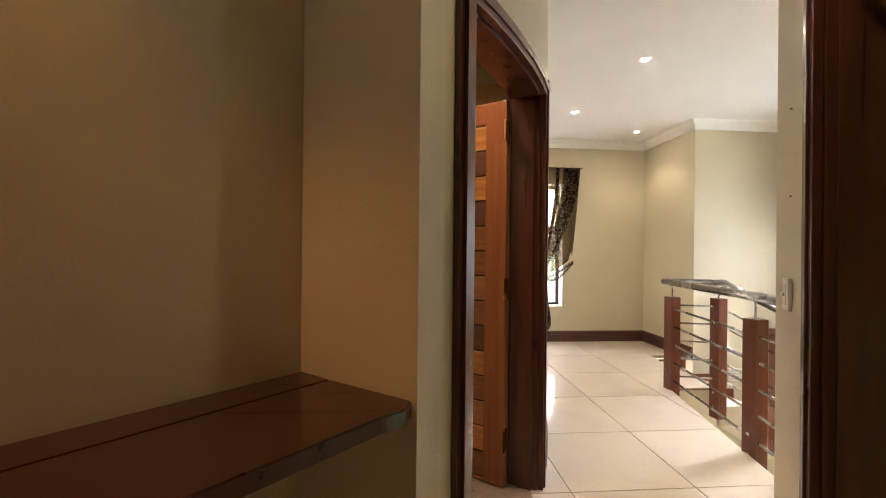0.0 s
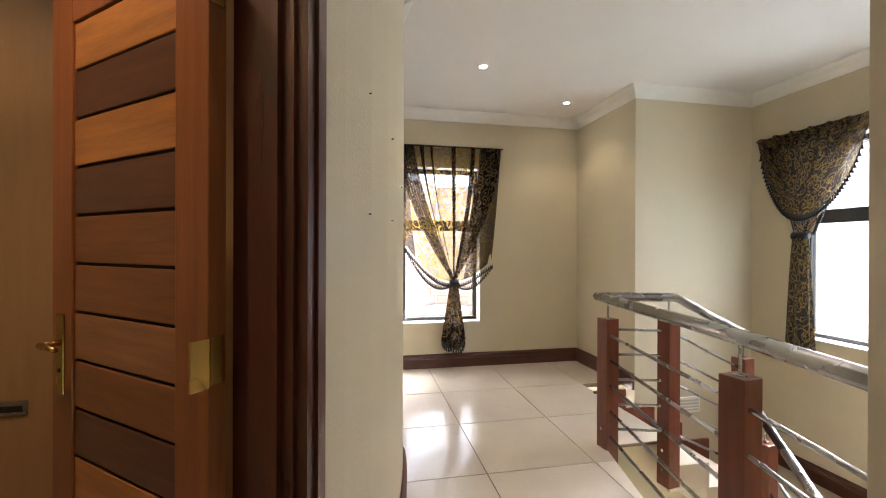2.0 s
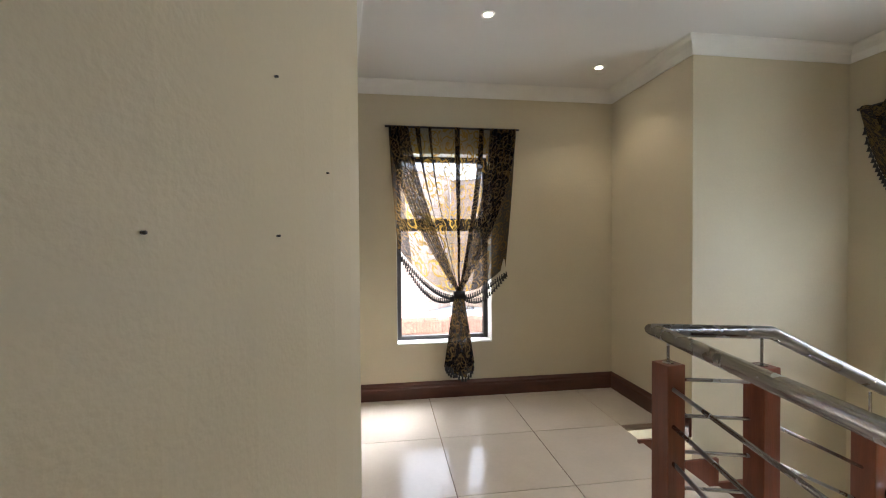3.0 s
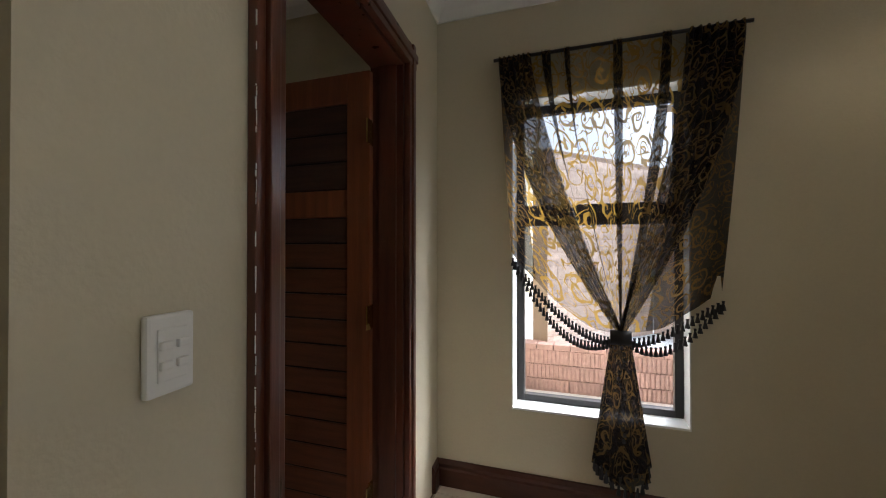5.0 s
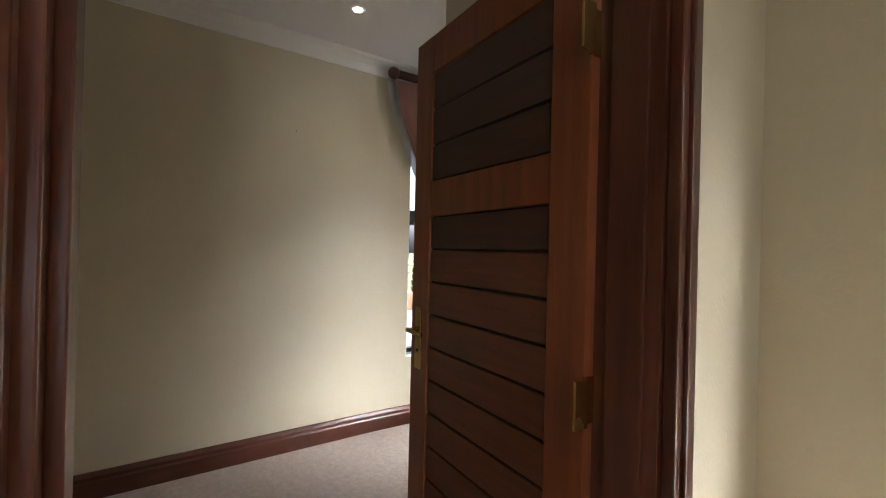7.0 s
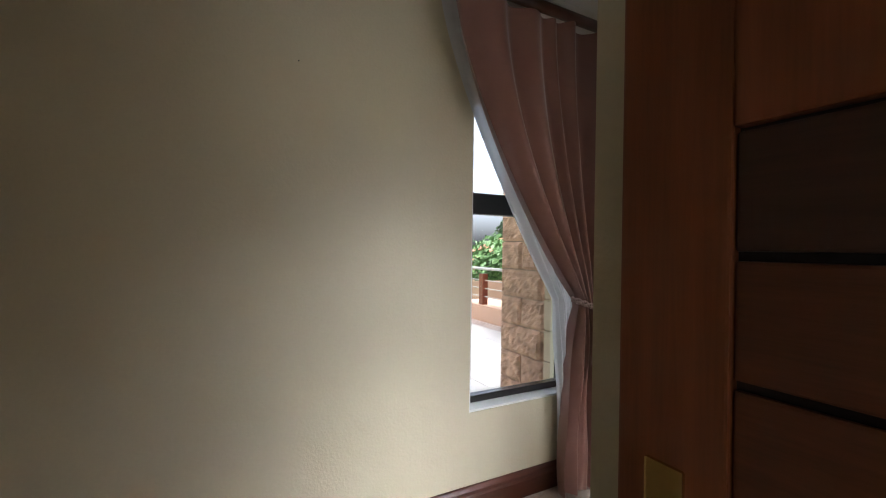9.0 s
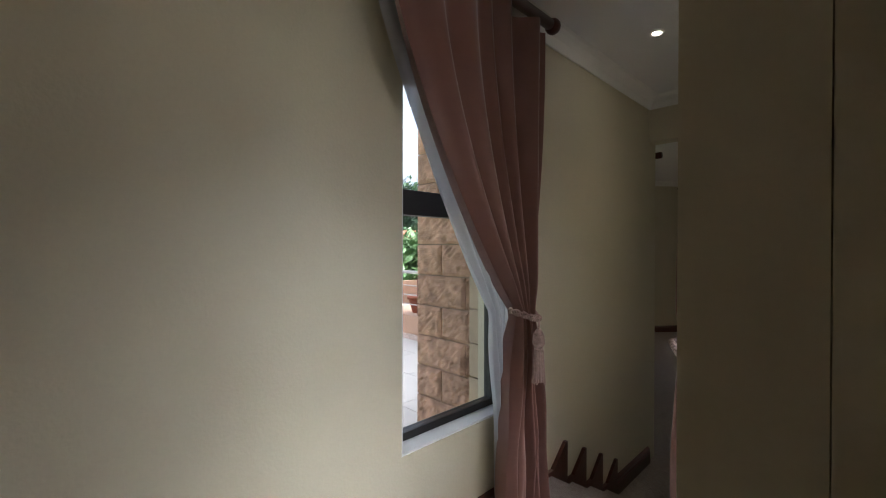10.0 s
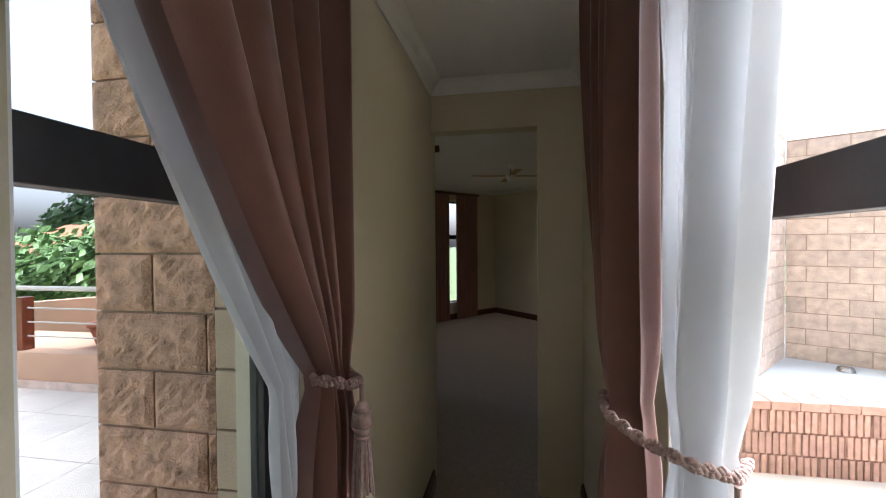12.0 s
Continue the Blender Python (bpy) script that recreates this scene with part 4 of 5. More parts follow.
def rope_tie(parent, pts, r=0.011):
    """Two twisted cords along a smooth line."""
    b = bmesh.new()
    fine = []
    n = len(pts)
    for i in range(n - 1):
        for k in range(10):
            fine.append(Vector(pts[i]).lerp(Vector(pts[i + 1]), k / 10))
    fine.append(Vector(pts[-1]))
    for ph in (0, math.pi):
        prev = None
        for i, p in enumerate(fine):
            a = i * 0.9 + ph
            q = p + Vector((0.3 * math.cos(a), 0.5 * math.cos(a), math.sin(a))) * r * 0.8
            if prev is not None:
                tube(b, prev, q, r * 0.85, seg=7)
            prev = q
    smooth(part("tieback", b, M_ROPE, parent, "twisted pink-grey cord tieback"))


section[0] = PASSAGE


def pair_drapes(m, mir, label, tie_z, pole):
    """Pink drape with a white sheer; local x runs along the wall away from the walker, room side is -y."""
    c = thing("tied_curtain", label, "curtain", m, "passage curtains")
    s = mir
    smooth(part("curtain_pole", tb((pole[0], -s * 0.15, 2.53), (pole[1], -s * 0.15, 2.53), 0.028, seg=16), M_SKIRT, c, "dark timber curtain pole"))
    for x in pole:
        b = bmesh.new()
        bmesh.ops.create_uvsphere(b, u_segments=14, v_segments=8, radius=0.042, matrix=Matrix.Translation((x, -s * 0.15, 2.53)))
        smooth(part("finial", b, M_SKIRT, c, "dark turned finial"))
    return c


cc = pair_drapes(face_matrix(Vector((0.05, 0)), Vector((0, 1))), 1, "dusty pink satin curtain tied back over a white sheer", 1.04, (6.04, 7.16))
tied_drape(None, 6.04, 7.14, 2.50, 6.92, 1.04, 6.76, 7.14, M_PINK, "drape", "dusty pink satin drape", cc, 6, 0.06, 1.5, 1.5)
tied_drape(None, 6.02, 6.60, 2.50, 6.80, 1.05, 6.80, 6.90, M_SHEERW, "sheer", "white sheer under-curtain", cc, 5, 0.014, 1.4, 0.8)
rope_tie(cc, [(7.08, -0.01, 1.12), (7.02, -0.10, 1.05), (6.95, -0.21, 1.01), (6.86, -0.22, 1.03), (6.80, -0.14, 1.06)])
tassel(cc, (6.90, -0.235, 1.02))
# the curtain opposite: local x runs the other way, so the wall lies on the left of travel
cd = pair_drapes(face_matrix(Vector((1.182, 0)), Vector((0, -1))), 1, "pink satin curtain and white sheer tied back beside the window", 1.02, (-7.25, -6.0))
tied_drape(None, -7.24, -6.74, 2.50, -6.85, 1.02, -7.10, -6.74, M_PINK, "drape", "dusty pink satin drape in shade", cd, 5, 0.07, 2.4, 2.5)
tied_drape(None, -6.84, -6.48, 2.50, -6.71, 1.00, -6.88, -6.50, M_SHEERW, "sheer", "white sheer tied with the drape", cd, 6, 0.065, 1.8, 1.4)
rope_tie(cd, [(-6.88, -0.27, 1.04), (-6.78, -0.285, 1.03), (-6.68, -0.235, 1.018), (-6.63, -0.16, 1.0), (-6.63, -0.09, 0.985), (-6.70, -0.04, 0.98)], 0.009)
tassel(cd, (-6.62, -0.095, 0.975))
hk = thing("curtain_hook", "brass curtain tieback hook on the wall", "hook", pose(1.18, 6.035, 1.12))
b = tb((0, 0, 0.0), (-0.008, 0, 0.0), 0.014, seg=14)
pts = [(-0.01, 0, 0), (-0.022, 0.0, -0.006), (-0.032, 0.012, -0.018), (-0.036, 0.03, -0.018), (-0.035, 0.045, -0.004), (-0.034, 0.050, 0.016)]
for a, c in zip(pts, pts[1:]):
    tube(b, a, c, 0.005, seg=8)
smooth(part("hook_arm", b, M_BRASS, hk))

section[0] = LANDING
# ---- switches and nails ----
def switch_plate(m, w, h, label, buttons):
    s = thing("light_switch", label, "switch", m)
    part("plate", bx(-w / 2, w / 2, -0.014, 0, -h / 2, h / 2, 0.006), M_WHITE, s)
    part("insert", bx(-w / 2 + 0.016, w / 2 - 0.016, -0.017, -0.0135, -h / 2 + 0.022, h / 2 - 0.022, 0.002), M_WHITE, s)
    for x, zz in buttons:
        part("rocker", bx(x - 0.011, x + 0.011, -0.024, -0.016, zz - 0.007, zz + 0.007, 0.003), M_WHITE, s)
    return s


sp = D2A + d2d * 0.195
switch_plate(face_matrix(sp, d2d) @ pose(0, -0.002, 1.115), 0.085, 0.125, "white four-gang light switch plate", [(-0.015, 0.015), (0.015, 0.015), (-0.015, -0.015), (0.015, -0.015)])
rp = RW0 + RWD * 0.19
switch_plate(face_matrix(rp, RWD) @ pose(0, -0.002, 1.04), 0.075, 0.12, "white single light switch by the doorway", [(0, 0)])
switch_plate(pose(0.998, 8.98, 0.95, 0, 0, 90) @ pose(0, -0.002, 0), 0.07, 0.11, "white switch at the passage end", [(0, 0)])


def nail(p, n):
    ob = smooth(part("picture_nail", tb((0, 0, 0), (0, 0, 0.007), 0.0025, seg=6), M_ALU))
    ob.matrix_world = Matrix.Translation(p) @ Vector(n).to_track_quat('Z', 'Y').to_matrix().to_4x4()
    tagged(ob, "small dark picture nail in the wall", "nail", "picture nails")


for k, zz in ((0.24, 1.70), (0.24, 1.335), (0.46, 1.64), (0.46, 1.335), (0.66, 1.50)):
    a = AB + (AE - AB) * k
    nail((*arc_pt(a), zz), (math.cos(a), math.sin(a), 0))
for s_, zz in ((0.20, 1.72), (0.20, 1.40)):
    p = RW0 + RWD * s_
    nail((p.x, p.y, zz), (-rn.x, -rn.y, 0))
nail((0.215, 5.35, 2.05), (1, 0, 0))
nail((0.9, 4.15, 1.95), (0, 1, 0))

# ---- niche shelf ----
u_ = Vector((-0.69, -0.724))
f0, c0 = Vector((1.708, 1.885)), Vector((1.335, 2.215))
shelf = thing("wall_shelf", "dark polished red timber shelf in the niche", "shelf")


def shelf_board(name, k0, k1, ends, label=""):
    """One plank of the shelf, from k0 to k1 of the way from the back wall to the front edge."""
    e0, e1 = c0.lerp(f0, k0), c0.lerp(f0, k1)
    sh = bmesh.new()
    nose = [e1 + Vector((0.0, 0.03)), e1 + u_ * 0.04 + Vector((0.01, -0.005)), e1 + u_ * 0.1] if ends else [e1]
    prism(sh, [tuple(e0), tuple(e0 + u_ * 2.2), tuple(e1 + u_ * 2.1)] + [tuple(p) for p in reversed(nose)], 0.725, 0.77)
    bmesh.ops.bevel(sh, geom=sh.edges[:], offset=0.004, segments=2, affect='EDGES')
    part(name, sh, M_SHELF, shelf, label)


shelf_board("back_plank", 0.0, 0.295, False)
shelf_board("front_plank", 0.305, 1.0, True, "plank with a rounded nosing")

# ---- dressing room ----
wr = thing("wardrobe", "tan laminate built-in wardrobe with metal pulls", "wardrobe", pose(0.28, 3.84, 0))
part("carcass", bx(0, 2.12, 0.02, 0.17, 0.0, 2.45), M_CUPB, wr)
for x0, x1, hx in ((0.002, 1.058, 0.66), (1.062, 2.118, 1.72)):
    dr = part("wardrobe_door", bx(x0, x1, 0.0, 0.019, 0.05, 2.44, 0.002), M_CUPB, wr)
    part("pull", bx(hx, hx + 0.22, -0.008, 0.0, 0.555, 0.615, 0.003), M_STEEL, dr, "brushed steel recessed pull")
    # flat dark plate: the shade of the hollow given as colour
    part("pull_recess", bx(hx + 0.015, hx + 0.205, -0.009, -0.0075, 0.57, 0.595), M_GAP_SHADE, dr)


# ---- lamps ----
def downlight(x, y, z, watts, colour=(1.0, 0.80, 0.55), spread=110):
    d = thing("downlight", "small recessed white ceiling downlight, lit", "downlight", pose(x, y, z), "ceiling downlights")
    b = bmesh.new()
    n = 20
    prof = [(0.040, 0.0), (0.038, -0.005), (0.024, -0.005), (0.022, 0.0)]
    rings = [[b.verts.new((r * math.cos(2 * math.pi * i / n), r * math.sin(2 * math.pi * i / n), zz)) for r, zz in prof] for i in range(n)]
    for i in range(n):
        for j in range(3):
            b.faces.new((rings[i][j], rings[i][j + 1], rings[(i + 1) % n][j + 1], rings[(i + 1) % n][j]))
    smooth(part("ring", b, M_WHITE, d))
    part("bulb", tb((0, 0, -0.003), (0, 0, -0.0015), 0.021, seg=16), M_LAMP, d, "glowing bulb")
    ld = bpy.data.lights.new("downlight_beam", 'SPOT')
    ld.energy, ld.color, ld.spot_size, ld.spot_blend, ld.shadow_soft_size = watts, colour, radians(spread), 0.6, 0.03
    lo = new("downlight_beam", ld)
    lo.parent = d
    lo.matrix_parent_inverse = Matrix()
    lo.location = (0, 0, -0.02)


for x, y in ((3.40, 4.97), (4.42, 5.58), (3.45, 3.75), (4.55, 3.2)):
    downlight(x, y, CEIL, 1.6)
downlight(0.55, 1.20, CEIL, 3.2, (1.0, 0.44, 0.14))
# unseen hall lamp, added to warm and brighten the slatted door
downlight(2.45, 1.75, CEIL, 0.8, (1.0, 0.72, 0.44))
downlight(1.0, 3.3, CEIL, 1.5, (1.0, 0.66, 0.38))
downlight(1.55, 2.62, CEIL, 4.4, (1.0, 0.66, 0.38))
downlight(0.75, 5.55, CEIL, 0.35)
section[0] = PASSAGE
downlight(0.49, 7.85, CEIL, 0.05)
downlight(1.38, 14.5, FAR_TOP, 7.0)

# ---- far bedroom ----
fan = thing("ceiling_fan", "ceiling fan with pale blades and a light bowl", "fan", pose(0.59, 13.4, FAR_TOP))
smooth(part("rod", tb((0, 0, 0), (0, 0, -0.16), 0.012), M_STEEL, fan))
smooth(part("canopy", tb((0, 0, 0), (0, 0, -0.05), 0.06, 0.03, seg=18), M_WHITE, fan))
smooth(part("motor", tb((0, 0, -0.15), (0, 0, -0.23), 0.10, 0.08, seg=20), M_WHITE, fan))
smooth(part("light_bowl", tb((0, 0, -0.23), (0, 0, -0.28), 0.08, 0.04, seg=20), M_WHITE, fan))
for i in range(4):
    part("blade", box(bmesh.new(), 0.10, 0.70, -0.06, 0.06, -0.19, -0.182, 0.002, m=pose(0, 0, 0, 0, 0, 90 * i + 12)), M_CUPB, fan)
fl = thing("bedroom_curtains", "dusty pink curtains on the far bedroom window", "curtain", face_matrix(KL, kd))
smooth(part("curtain_pole", tb((1.55, -0.12, 2.62), (3.45, -0.12, 2.62), 0.03), M_SKIRT, fl))
for a0, a1 in ((1.62, 2.42), (2.66, 3.38)):
    b = bmesh.new()
    prev = None
    for i in range(61):
        u = i / 60
        x, y = a0 + (a1 - a0) * u, -0.12 - 0.03 * math.sin(u * 40)
        cur = (b.verts.new((x, y, DOWN + 0.02)), b.verts.new((x, y, 2.61)))
        if prev:
            b.faces.new((prev[0], cur[0], cur[1], prev[1]))
        prev = cur
    smooth(part("drape", b, M_PINK, fl))
pl = smooth(part("pole_end", box(tb((-1.4, 9.28, 2.20), (0.06, 9.28, 2.20), 0.03), -0.9, -0.86, 9.15, 9.30, 2.18, 2.22), M_SKIRT))
tagged(pl, "dark timber curtain pole in the far bedroom", "curtain pole")

# ---- outside ----
solo("ground", bx(-400, 400, -400, 400, -3.2, -3.0), M_GRASS, "green garden ground to the horizon", "ground")
terrace = thing("terrace", "pale paved upper terrace outside the passage", "terrace", kind="structure")
part("terrace_base", bx(-5.2, -0.19, 5.0, 9.3, -3.0, -0.012), M_MORTAR, terrace)
for i in range(8):
    for j in range(7):
        part("paving_slab", bx(-5.0 + i * 0.6 + 0.003, -5.0 + (i + 1) * 0.6 - 0.003, 5.0 + j * 0.6 + 0.003, 5.0 + (j + 1) * 0.6 - 0.003, -0.03, 0.02, 0.003), M_PAVE, terrace)
tw = thing("terrace_wall", "low peach plastered terrace wall with timber posts", "wall", kind="structure")
part("upstand", bx(-7.2, -1.0, 9.10, 9.28, -3.0, 0.36, 0.008), M_PEACH, tw)
part("plinth", bx(-7.2, -1.0, 9.06, 9.098, 0.0, 0.09, 0.004), M_BLOCKP, tw)
part("upstand", bx(-5.4, -5.2, 4.9, 9.098, -3.0, 0.36, 0.008), M_PEACH, tw)
for x, y in ((-2.05, 9.19), (-3.12, 9.19), (-4.2, 9.19), (-5.3, 9.19), (-5.3, 8.0), (-5.3, 6.8), (-5.3, 5.6)):
    part("post", bx(x - 0.055, x + 0.055, y - 0.055, y + 0.055, 0.36, 0.89, 0.004), M_POST, tw)
for zz in (0.50, 0.64, 0.78, 0.98):
    r = 0.024 if zz > 0.9 else 0.009
    part("rail", tb((-7.2, 9.19, zz), (-1.0, 9.19, zz), r), M_STEEL2, tw)
    part("rail", tb((-5.3, 5.0, zz), (-5.3, 9.19, zz), r), M_STEEL2, tw)
pw = thing("garden_wall", "peach plastered sloping garden wall", "wall", kind="structure")
b = bmesh.new()
vs = [b.verts.new(p) for p in ((-9, 11.0, -3), (-1, 11.0, -3), (-1, 11.0, 0.85), (-3.6, 11.0, 0.78), (-9, 11.0, 0.35))]
f = b.faces.new(vs)
r = bmesh.ops.extrude_face_region(b, geom=[f])
bmesh.ops.translate(b, verts=[v for v in r["geom"] if isinstance(v, bmesh.types.BMVert)], vec=(0, 0.25, 0))
bmesh.ops.recalc_face_normals(b, faces=b.faces[:])
part("plaster_wall", b, M_PEACH, pw)
for x, y, s in ((-3.55, 10.2, 0.16), (-4.1, 10.0, 0.20)):
    pot = thing("plant_pot", "terracotta plant pot on the garden wall ledge", "pot", pose(x, y, 0.20), "garden pots")
    b = tb((0, 0, 0), (0, 0, s * 1.3), s * 0.6, s, seg=18)
    tube(b, (0, 0, s * 1.25), (0, 0, s * 1.5), s * 1.1, seg=18)
    smooth(part("pot_body", b, M_TERRA, pot))
part("ledge", bx(-6, -1, 9.7, 10.6, -3, 0.20), M_PEACH, pw)


def leaf_clumps(b, centre, rad, count, size, rng):
    for i in range(count):
        d = Vector((rng.gauss(0, 1), rng.gauss(0, 1), rng.gauss(0, 1))).normalized()
        p = Vector(centre) + Vector((d.x * rad[0], d.y * rad[1], d.z * rad[2])) * (0.55 + 0.5 * rng.random())
        n = Vector((rng.gauss(0, 1), rng.gauss(0, 1), rng.gauss(0, 1) + 0.5)).normalized()
        t = n.orthogonal().normalized()
        w = n.cross(t)
        s = size * (0.6 + 0.8 * rng.random())
        q = [b.verts.new(p + t * s), b.verts.new(p + w * s * 0.5 + n * s * 0.15), b.verts.new(p - t * s), b.verts.new(p - w * s * 0.5 + n * s * 0.15)]
        b.faces.new(q)


def tree(x, y, base, height, spread, leaf, seed, label, name="tree", size=0.16, clumps=16):
    rng = random.Random(seed)
    t = thing(name, label, "tree" if name == "tree" else "shrub", pose(x, y, base))
    b = tb((0, 0, 0), (0.1, 0, height * 0.55), 0.03 * height, 0.014 * height, seg=9)
    crowns = []
    for i in range(clumps):
        a = i * 2.4 + rng.random()
        r = spread * math.sqrt(rng.random()) * 0.8
        zc = height * (0.55 + 0.42 * rng.random() * (1 - 0.4 * r / spread))
        c = (r * math.cos(a), r * math.sin(a), zc)
        crowns.append(c)
        tube(b, (0.08, 0, height * (0.25 + 0.25 * rng.random())), c, 0.010 * height, 0.003 * height, seg=6)
    part("trunk", b, M_BARK, t)
    b = bmesh.new()
    for c in crowns:
        k = spread * (0.28 + 0.2 * rng.random())
        leaf_clumps(b, c, (k, k, k * 0.7), 330, size, rng)
    tagged(part("crown", b, leaf, t), kind="stuff")


tree(-9.5, 15.5, -3, 4.9, 2.4, M_LEAF, 3, "bright green leafy garden tree", size=0.13)
tree(-13.0, 17.5, -3, 5.2, 2.4, M_LEAF, 4, "bright green leafy garden tree", size=0.13)
tree(-6.4, 15.0, -3, 4.6, 1.8, M_LEAF, 9, "green garden shrub tree", size=0.12)
tree(-22, 27, -3, 9.0, 4.2, M_LEAF2, 5, "tall dark green tree beyond the garden", size=0.24, clumps=20)
tree(-14.5, 9.5, -3, 6.5, 3.0, M_LEAF2, 6, "green tree beyond the terrace", size=0.2)
tree(-17, 31, -3, 8.4, 3.2, M_LEAF2, 8, "tall tree beyond the garden", size=0.24)
tree(9.5, 15.5, -3, 6.5, 2.6, M_LEAF2, 7, "dark green tree behind the roof", size=0.16)
house = thing("neighbour_house", "neighbouring house with a red tiled roof", "house", pose(-16.5, 21.5, -3, 0, 0, 30))
part("wall", bx(-4, 4, -3, 3, 0, 3.6), M_PEACH, house)
b = bmesh.new()
v = [b.verts.new(p) for p in ((-4.4, -3.4, 3.6), (4.4, -3.4, 3.6), (4.4, 3.4, 3.6), (-4.4, 3.4, 3.6), (-2, 0, 5.3), (2, 0, 5.3))]
for q in ((0, 1, 5, 4), (1, 2, 5), (2, 3, 4, 5), (3, 0, 4), (3, 2, 1, 0)):
    b.faces.new([v[i] for i in q])
part("roof", b, M_TERRA, house, "red tiled roof")
for x in (-2.4, 0, 2.4):
    part("window", bx(x - 0.5, x + 0.5, -3.04, -2.99, 1.0, 2.3, 0.01), M_ALU, house)

fac = thing("opposite_facade", "pale facade seen through the stair window", "house", pose(13.5, 4.5, -3))
part("wall", bx(0, 0.4, -7, 7, 0, 6.5), M_BLOCKP, fac)
part("roof", bx(-0.4, 1.2, -7.3, 7.3, 6.5, 6.8), M_TERRA, fac)
for yy in (-2.2, 0.2, 2.6):
    w_ = part("window", bx(-0.03, 0.02, yy - 0.6, yy + 0.6, 3.6, 4.7, 0.01), M_ALU, fac)

# blocks and bricks last
def stone(bm, x0, x1, y0, y1, z0, z1, rng, rough=0.012, nx=5, nz=3):
    """A split-faced block with an uneven front towards -y."""
    g = []
    for i in range(nx + 1):
        row = []
        for j in range(nz + 1):
            edge = i in (0, nx) or j in (0, nz)
            y = y0 + (0.006 if edge else -rough * rng.random())
            row.append(bm.verts.new((x0 + (x1 - x0) * i / nx, y, z0 + (z1 - z0) * j / nz)))
        g.append(row)
    for i in range(nx):
        for j in range(nz):
            bm.faces.new((g[i][j], g[i + 1][j], g[i + 1][j + 1], g[i][j + 1]))
    back = [bm.verts.new(p) for p in ((x0, y1, z0), (x1, y1, z0), (x1, y1, z1), (x0, y1, z1))]
    bm.faces.new([back[0], back[3], *[g[0][j] for j in range(nz, -1, -1)]])
    bm.faces.new([back[1], *[g[nx][j] for j in range(nz + 1)], back[2]])
    bm.faces.new([back[3], back[2], *[g[i][nz] for i in range(nx, -1, -1)]])
    bm.faces.new([back[0], *[g[i][0] for i in range(nx + 1)], back[1]])
    return bm


rng = random.Random(11)
pier = thing("block_pier", "brown split-face block pier outside the window", "pier", kind="structure")
part("mortar_core", bx(-0.735, -0.175, 7.045, 7.9, -3, 2.9), M_MORTAR, pier)
for k in range(-3, 15):
    z0 = 0.175 + 0.2 * k
    xs = [-0.75, -0.515, -0.275] if k % 2 == 1 else [-0.75, -0.31, -0.275]
    for x0, x1 in zip(xs, xs[1:]):
        part("block", stone(bmesh.new(), x0 + 0.004, x1 - 0.004, 7.03, 7.08, z0 + 0.004, z0 + 0.196, rng, 0.013, max(2, int((x1 - x0) / 0.022)), 9), M_BLOCK, pier)
    b = bx(-0.272, -0.178, 7.028, 7.07, z0 + 0.024, z0 + 0.216, 0.004)
    part("quoin", b, M_CAST, pier, "smooth cast stone quoin")
    b = stone(bmesh.new(), -7.88, -7.09, -0.75, -0.70, z0 + 0.004, z0 + 0.196, rng, 0.014, 8, 4)
    bmesh.ops.transform(b, matrix=Matrix.Rotation(radians(-90), 4, 'Z'), verts=b.verts[:])
    part("block", b, M_BLOCK, pier)

section[0] = LANDING
low = thing("lower_roof", "paved lower terrace outside the landing window", "terrace", kind="structure")
part("paving", bx(1.42, 9, 6.33, 9.8, -3, -0.63), M_PAVE, low)
part("painted_slab", bx(1.42, 9, 10.05, 14, -3, -0.12), M_ROOFW, low, "pale blue painted roof slab")
part("painted_kerb", bx(5.1, 5.25, 10.05, 13.5, -0.12, 0.35, 0.01), M_ROOFW, low, "pale painted upstand")
dr = part("drain_cover", tb((4.6, 11.3, -0.12), (4.6, 11.3, -0.07), 0.09, 0.07, seg=16), M_STEEL, low, "metal roof drain dome")
par = thing("brick_parapet", "red fluted brick parapet with brick coping", "parapet", kind="structure")
part("mortar_core", bx(1.42, 9.0, 9.82, 10.04, -3, -0.06), M_MORTAR, par)
for i in range(24):
    x0 = 1.44 + i * 0.225
    part("coping_brick", bx(x0 + 0.004, x0 + 0.221, 9.78, 10.06, -0.065, 0.01, 0.008), M_BRICK, par)
for k in range(3):
    for i in range(14):
        x0 = 1.44 + i * 0.39 - (0.19 if k % 2 else 0)
        b = bmesh.new()
        z0 = -0.262 - 0.197 * k
        box(b, x0 + 0.004, x0 + 0.386, 9.81, 9.83, z0 + 0.004, z0 + 0.193)
        for q in range(7):
            box(b, x0 + 0.010 + q * 0.054, x0 + 0.048 + q * 0.054, 9.79, 9.812, z0 + 0.006, z0 + 0.191, 0.004)
        part("fluted_brick", b, M_BRICK, par)


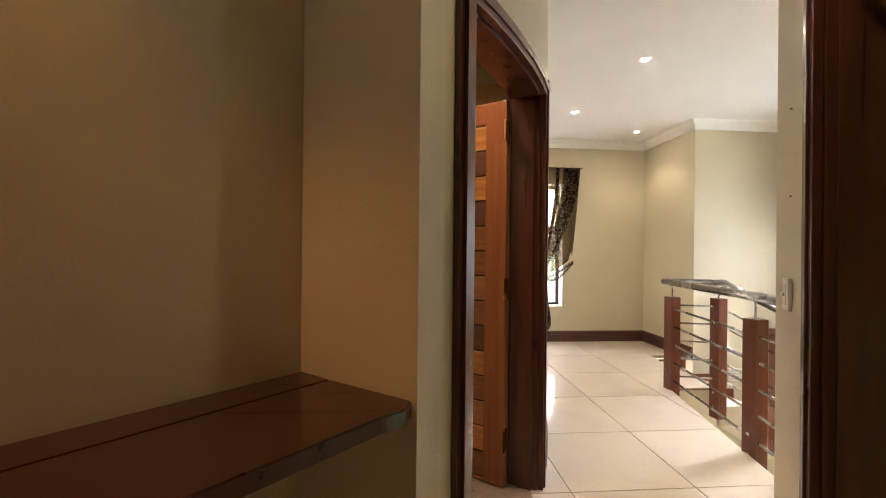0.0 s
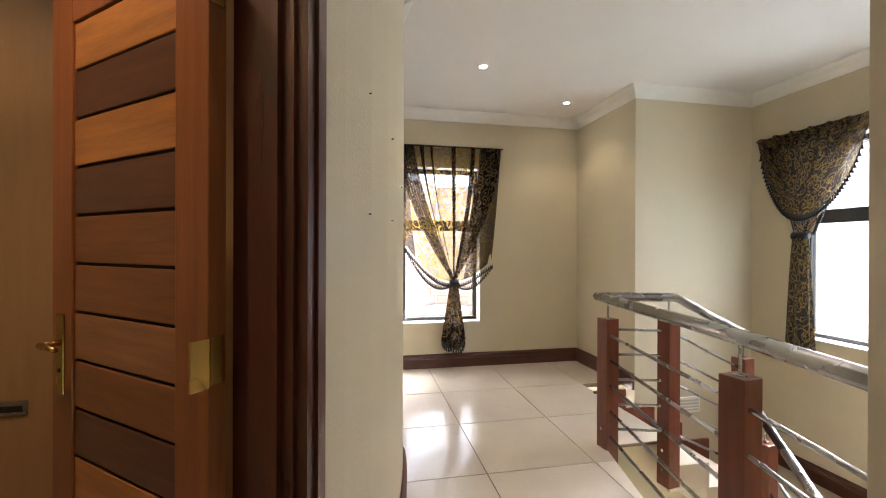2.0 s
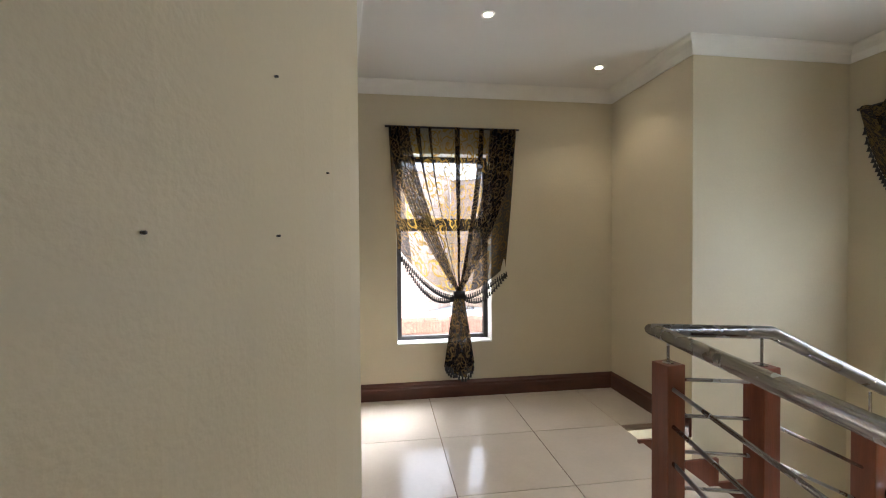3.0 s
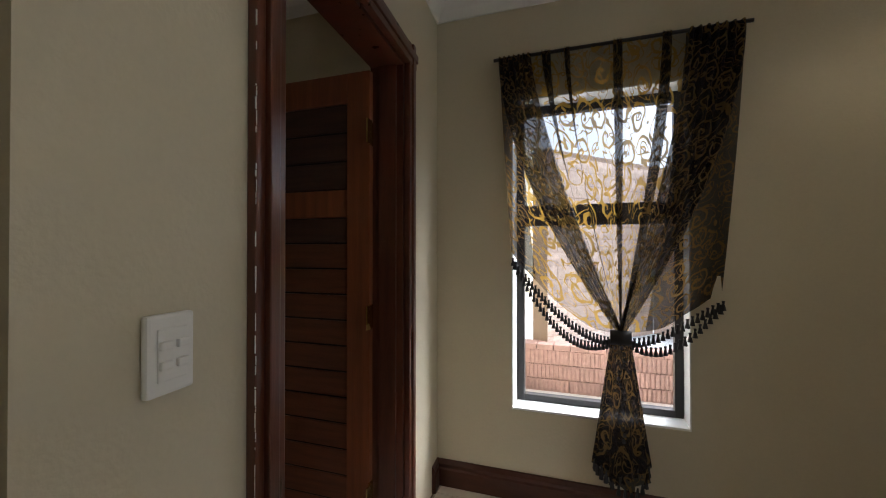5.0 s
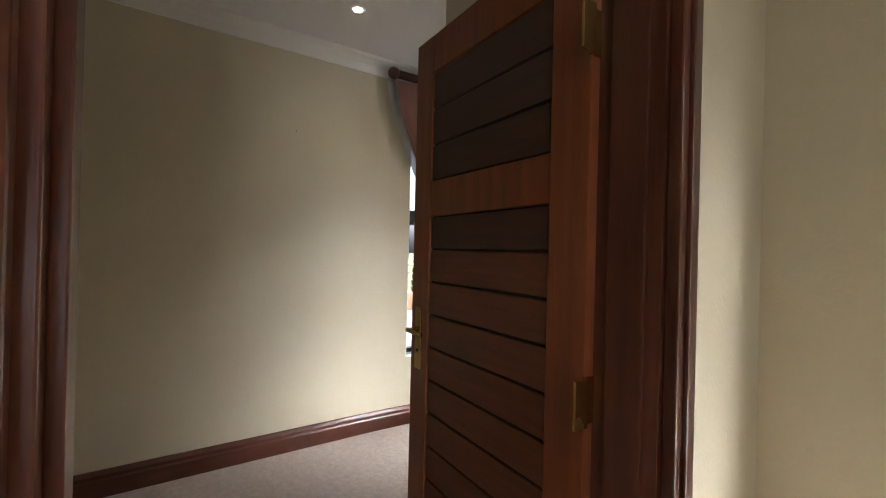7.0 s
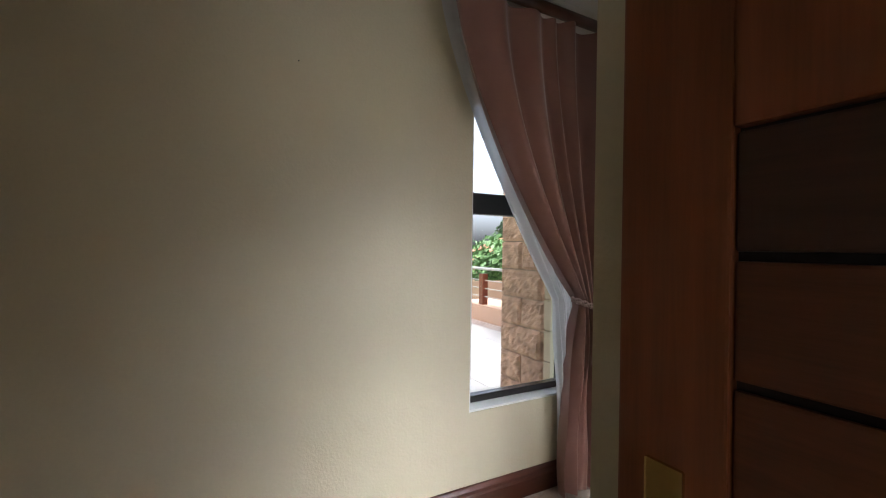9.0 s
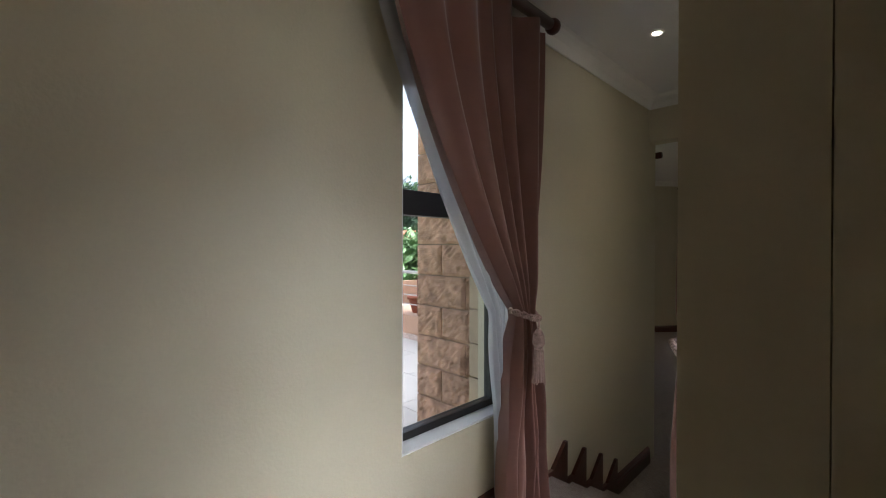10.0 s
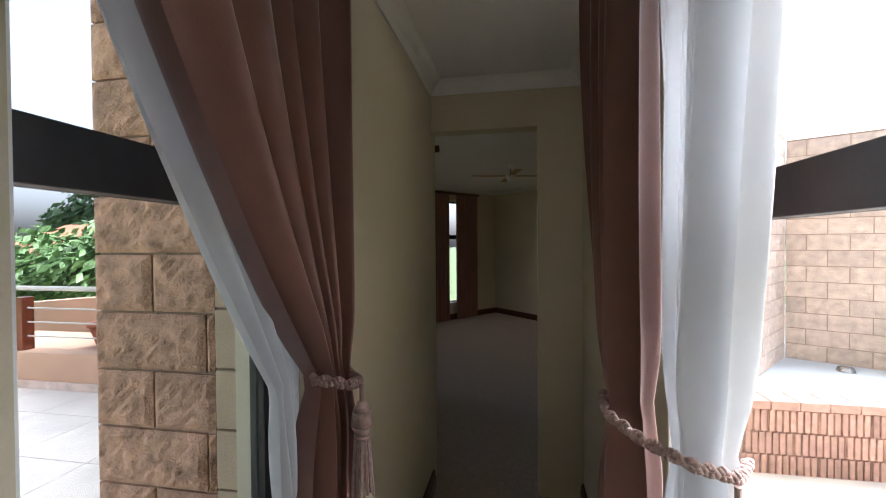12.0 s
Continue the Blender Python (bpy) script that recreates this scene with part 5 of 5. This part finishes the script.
def block_wall(name, p0, p1, z0, z1, label):
    p0, p1 = Vector(p0), Vector(p1)
    L = (p1 - p0).length
    t = thing(name, label, "wall", face_matrix(p0, p1 - p0), kind="structure")
    part("mortar_core", bx(0, L, 0.012, 0.3, -3, z1), M_MORTAR, t)
    k = 0
    while z0 + 0.2 * k < z1 - 0.1:
        x = -0.2 if k % 2 else 0.0
        while x < L:
            a, c = max(0, x) + 0.005, min(L, x + 0.4) - 0.005
            if c - a > 0.05:
                part("block", stone(bmesh.new(), a, c, 0.0, 0.02, z0 + 0.2 * k + 0.005, z0 + 0.2 * k + 0.195, rng, 0.010, 3, 2), M_BLOCKP, t)
            x += 0.4
        k += 1


block_wall("block_wall_near", (2.70, 9.95), (4.28, 11.84), -0.12, 2.75, "pale split-face block wall above the roof slab")
block_wall("block_wall_far", (4.28, 11.84), (5.15, 11.35), -0.12, 2.7, "pale split-face block wall end")

# ---- floor tiles ----
def clip(poly, nx, ny, d):
    out = []
    for (x0, y0), (x1, y1) in zip(poly, poly[1:] + poly[:1]):
        a, c = nx * x0 + ny * y0 - d, nx * x1 + ny * y1 - d
        if a <= 0:
            out.append((x0, y0))
        if (a < 0 < c) or (c < 0 < a):
            k = a / (a - c)
            out.append((x0 + (x1 - x0) * k, y0 + (y1 - y0) * k))
    return out


floor_t = thing("floor_tiles", "large cream porcelain floor tiles with brown joints", "floor", kind="structure")
en = Vector((EDGE0.y - EDGE1.y, -(EDGE0.x - EDGE1.x))).normalized()
S_ = 0.65
for i in range(-5, 4):
    for j in range(-8, 4):
        x0, y0 = 3.155 + i * S_, 4.05 + j * S_
        sq = [(x0 + 0.003, y0 + 0.003), (x0 + S_ - 0.003, y0 + 0.003), (x0 + S_ - 0.003, y0 + S_ - 0.003), (x0 + 0.003, y0 + S_ - 0.003)]
        south = clip(clip(sq, 0, 1, 4.22), en.x, en.y, en.dot(EDGE0))
        north = clip(clip(sq, 0, -1, -4.22), 1, 0, 4.45 if y0 < 5.0 else 4.86)
        north = clip(clip(north, 0, 1, 6.10), -1, 0, -2.5) if north else north
        b = bmesh.new()
        for pg in (south, north):
            if len(pg) > 2:
                prism(b, pg, -0.012, 0.0)
        if b.faces:
            part("tile", b, M_TILE, floor_t)
        else:
            b.free()
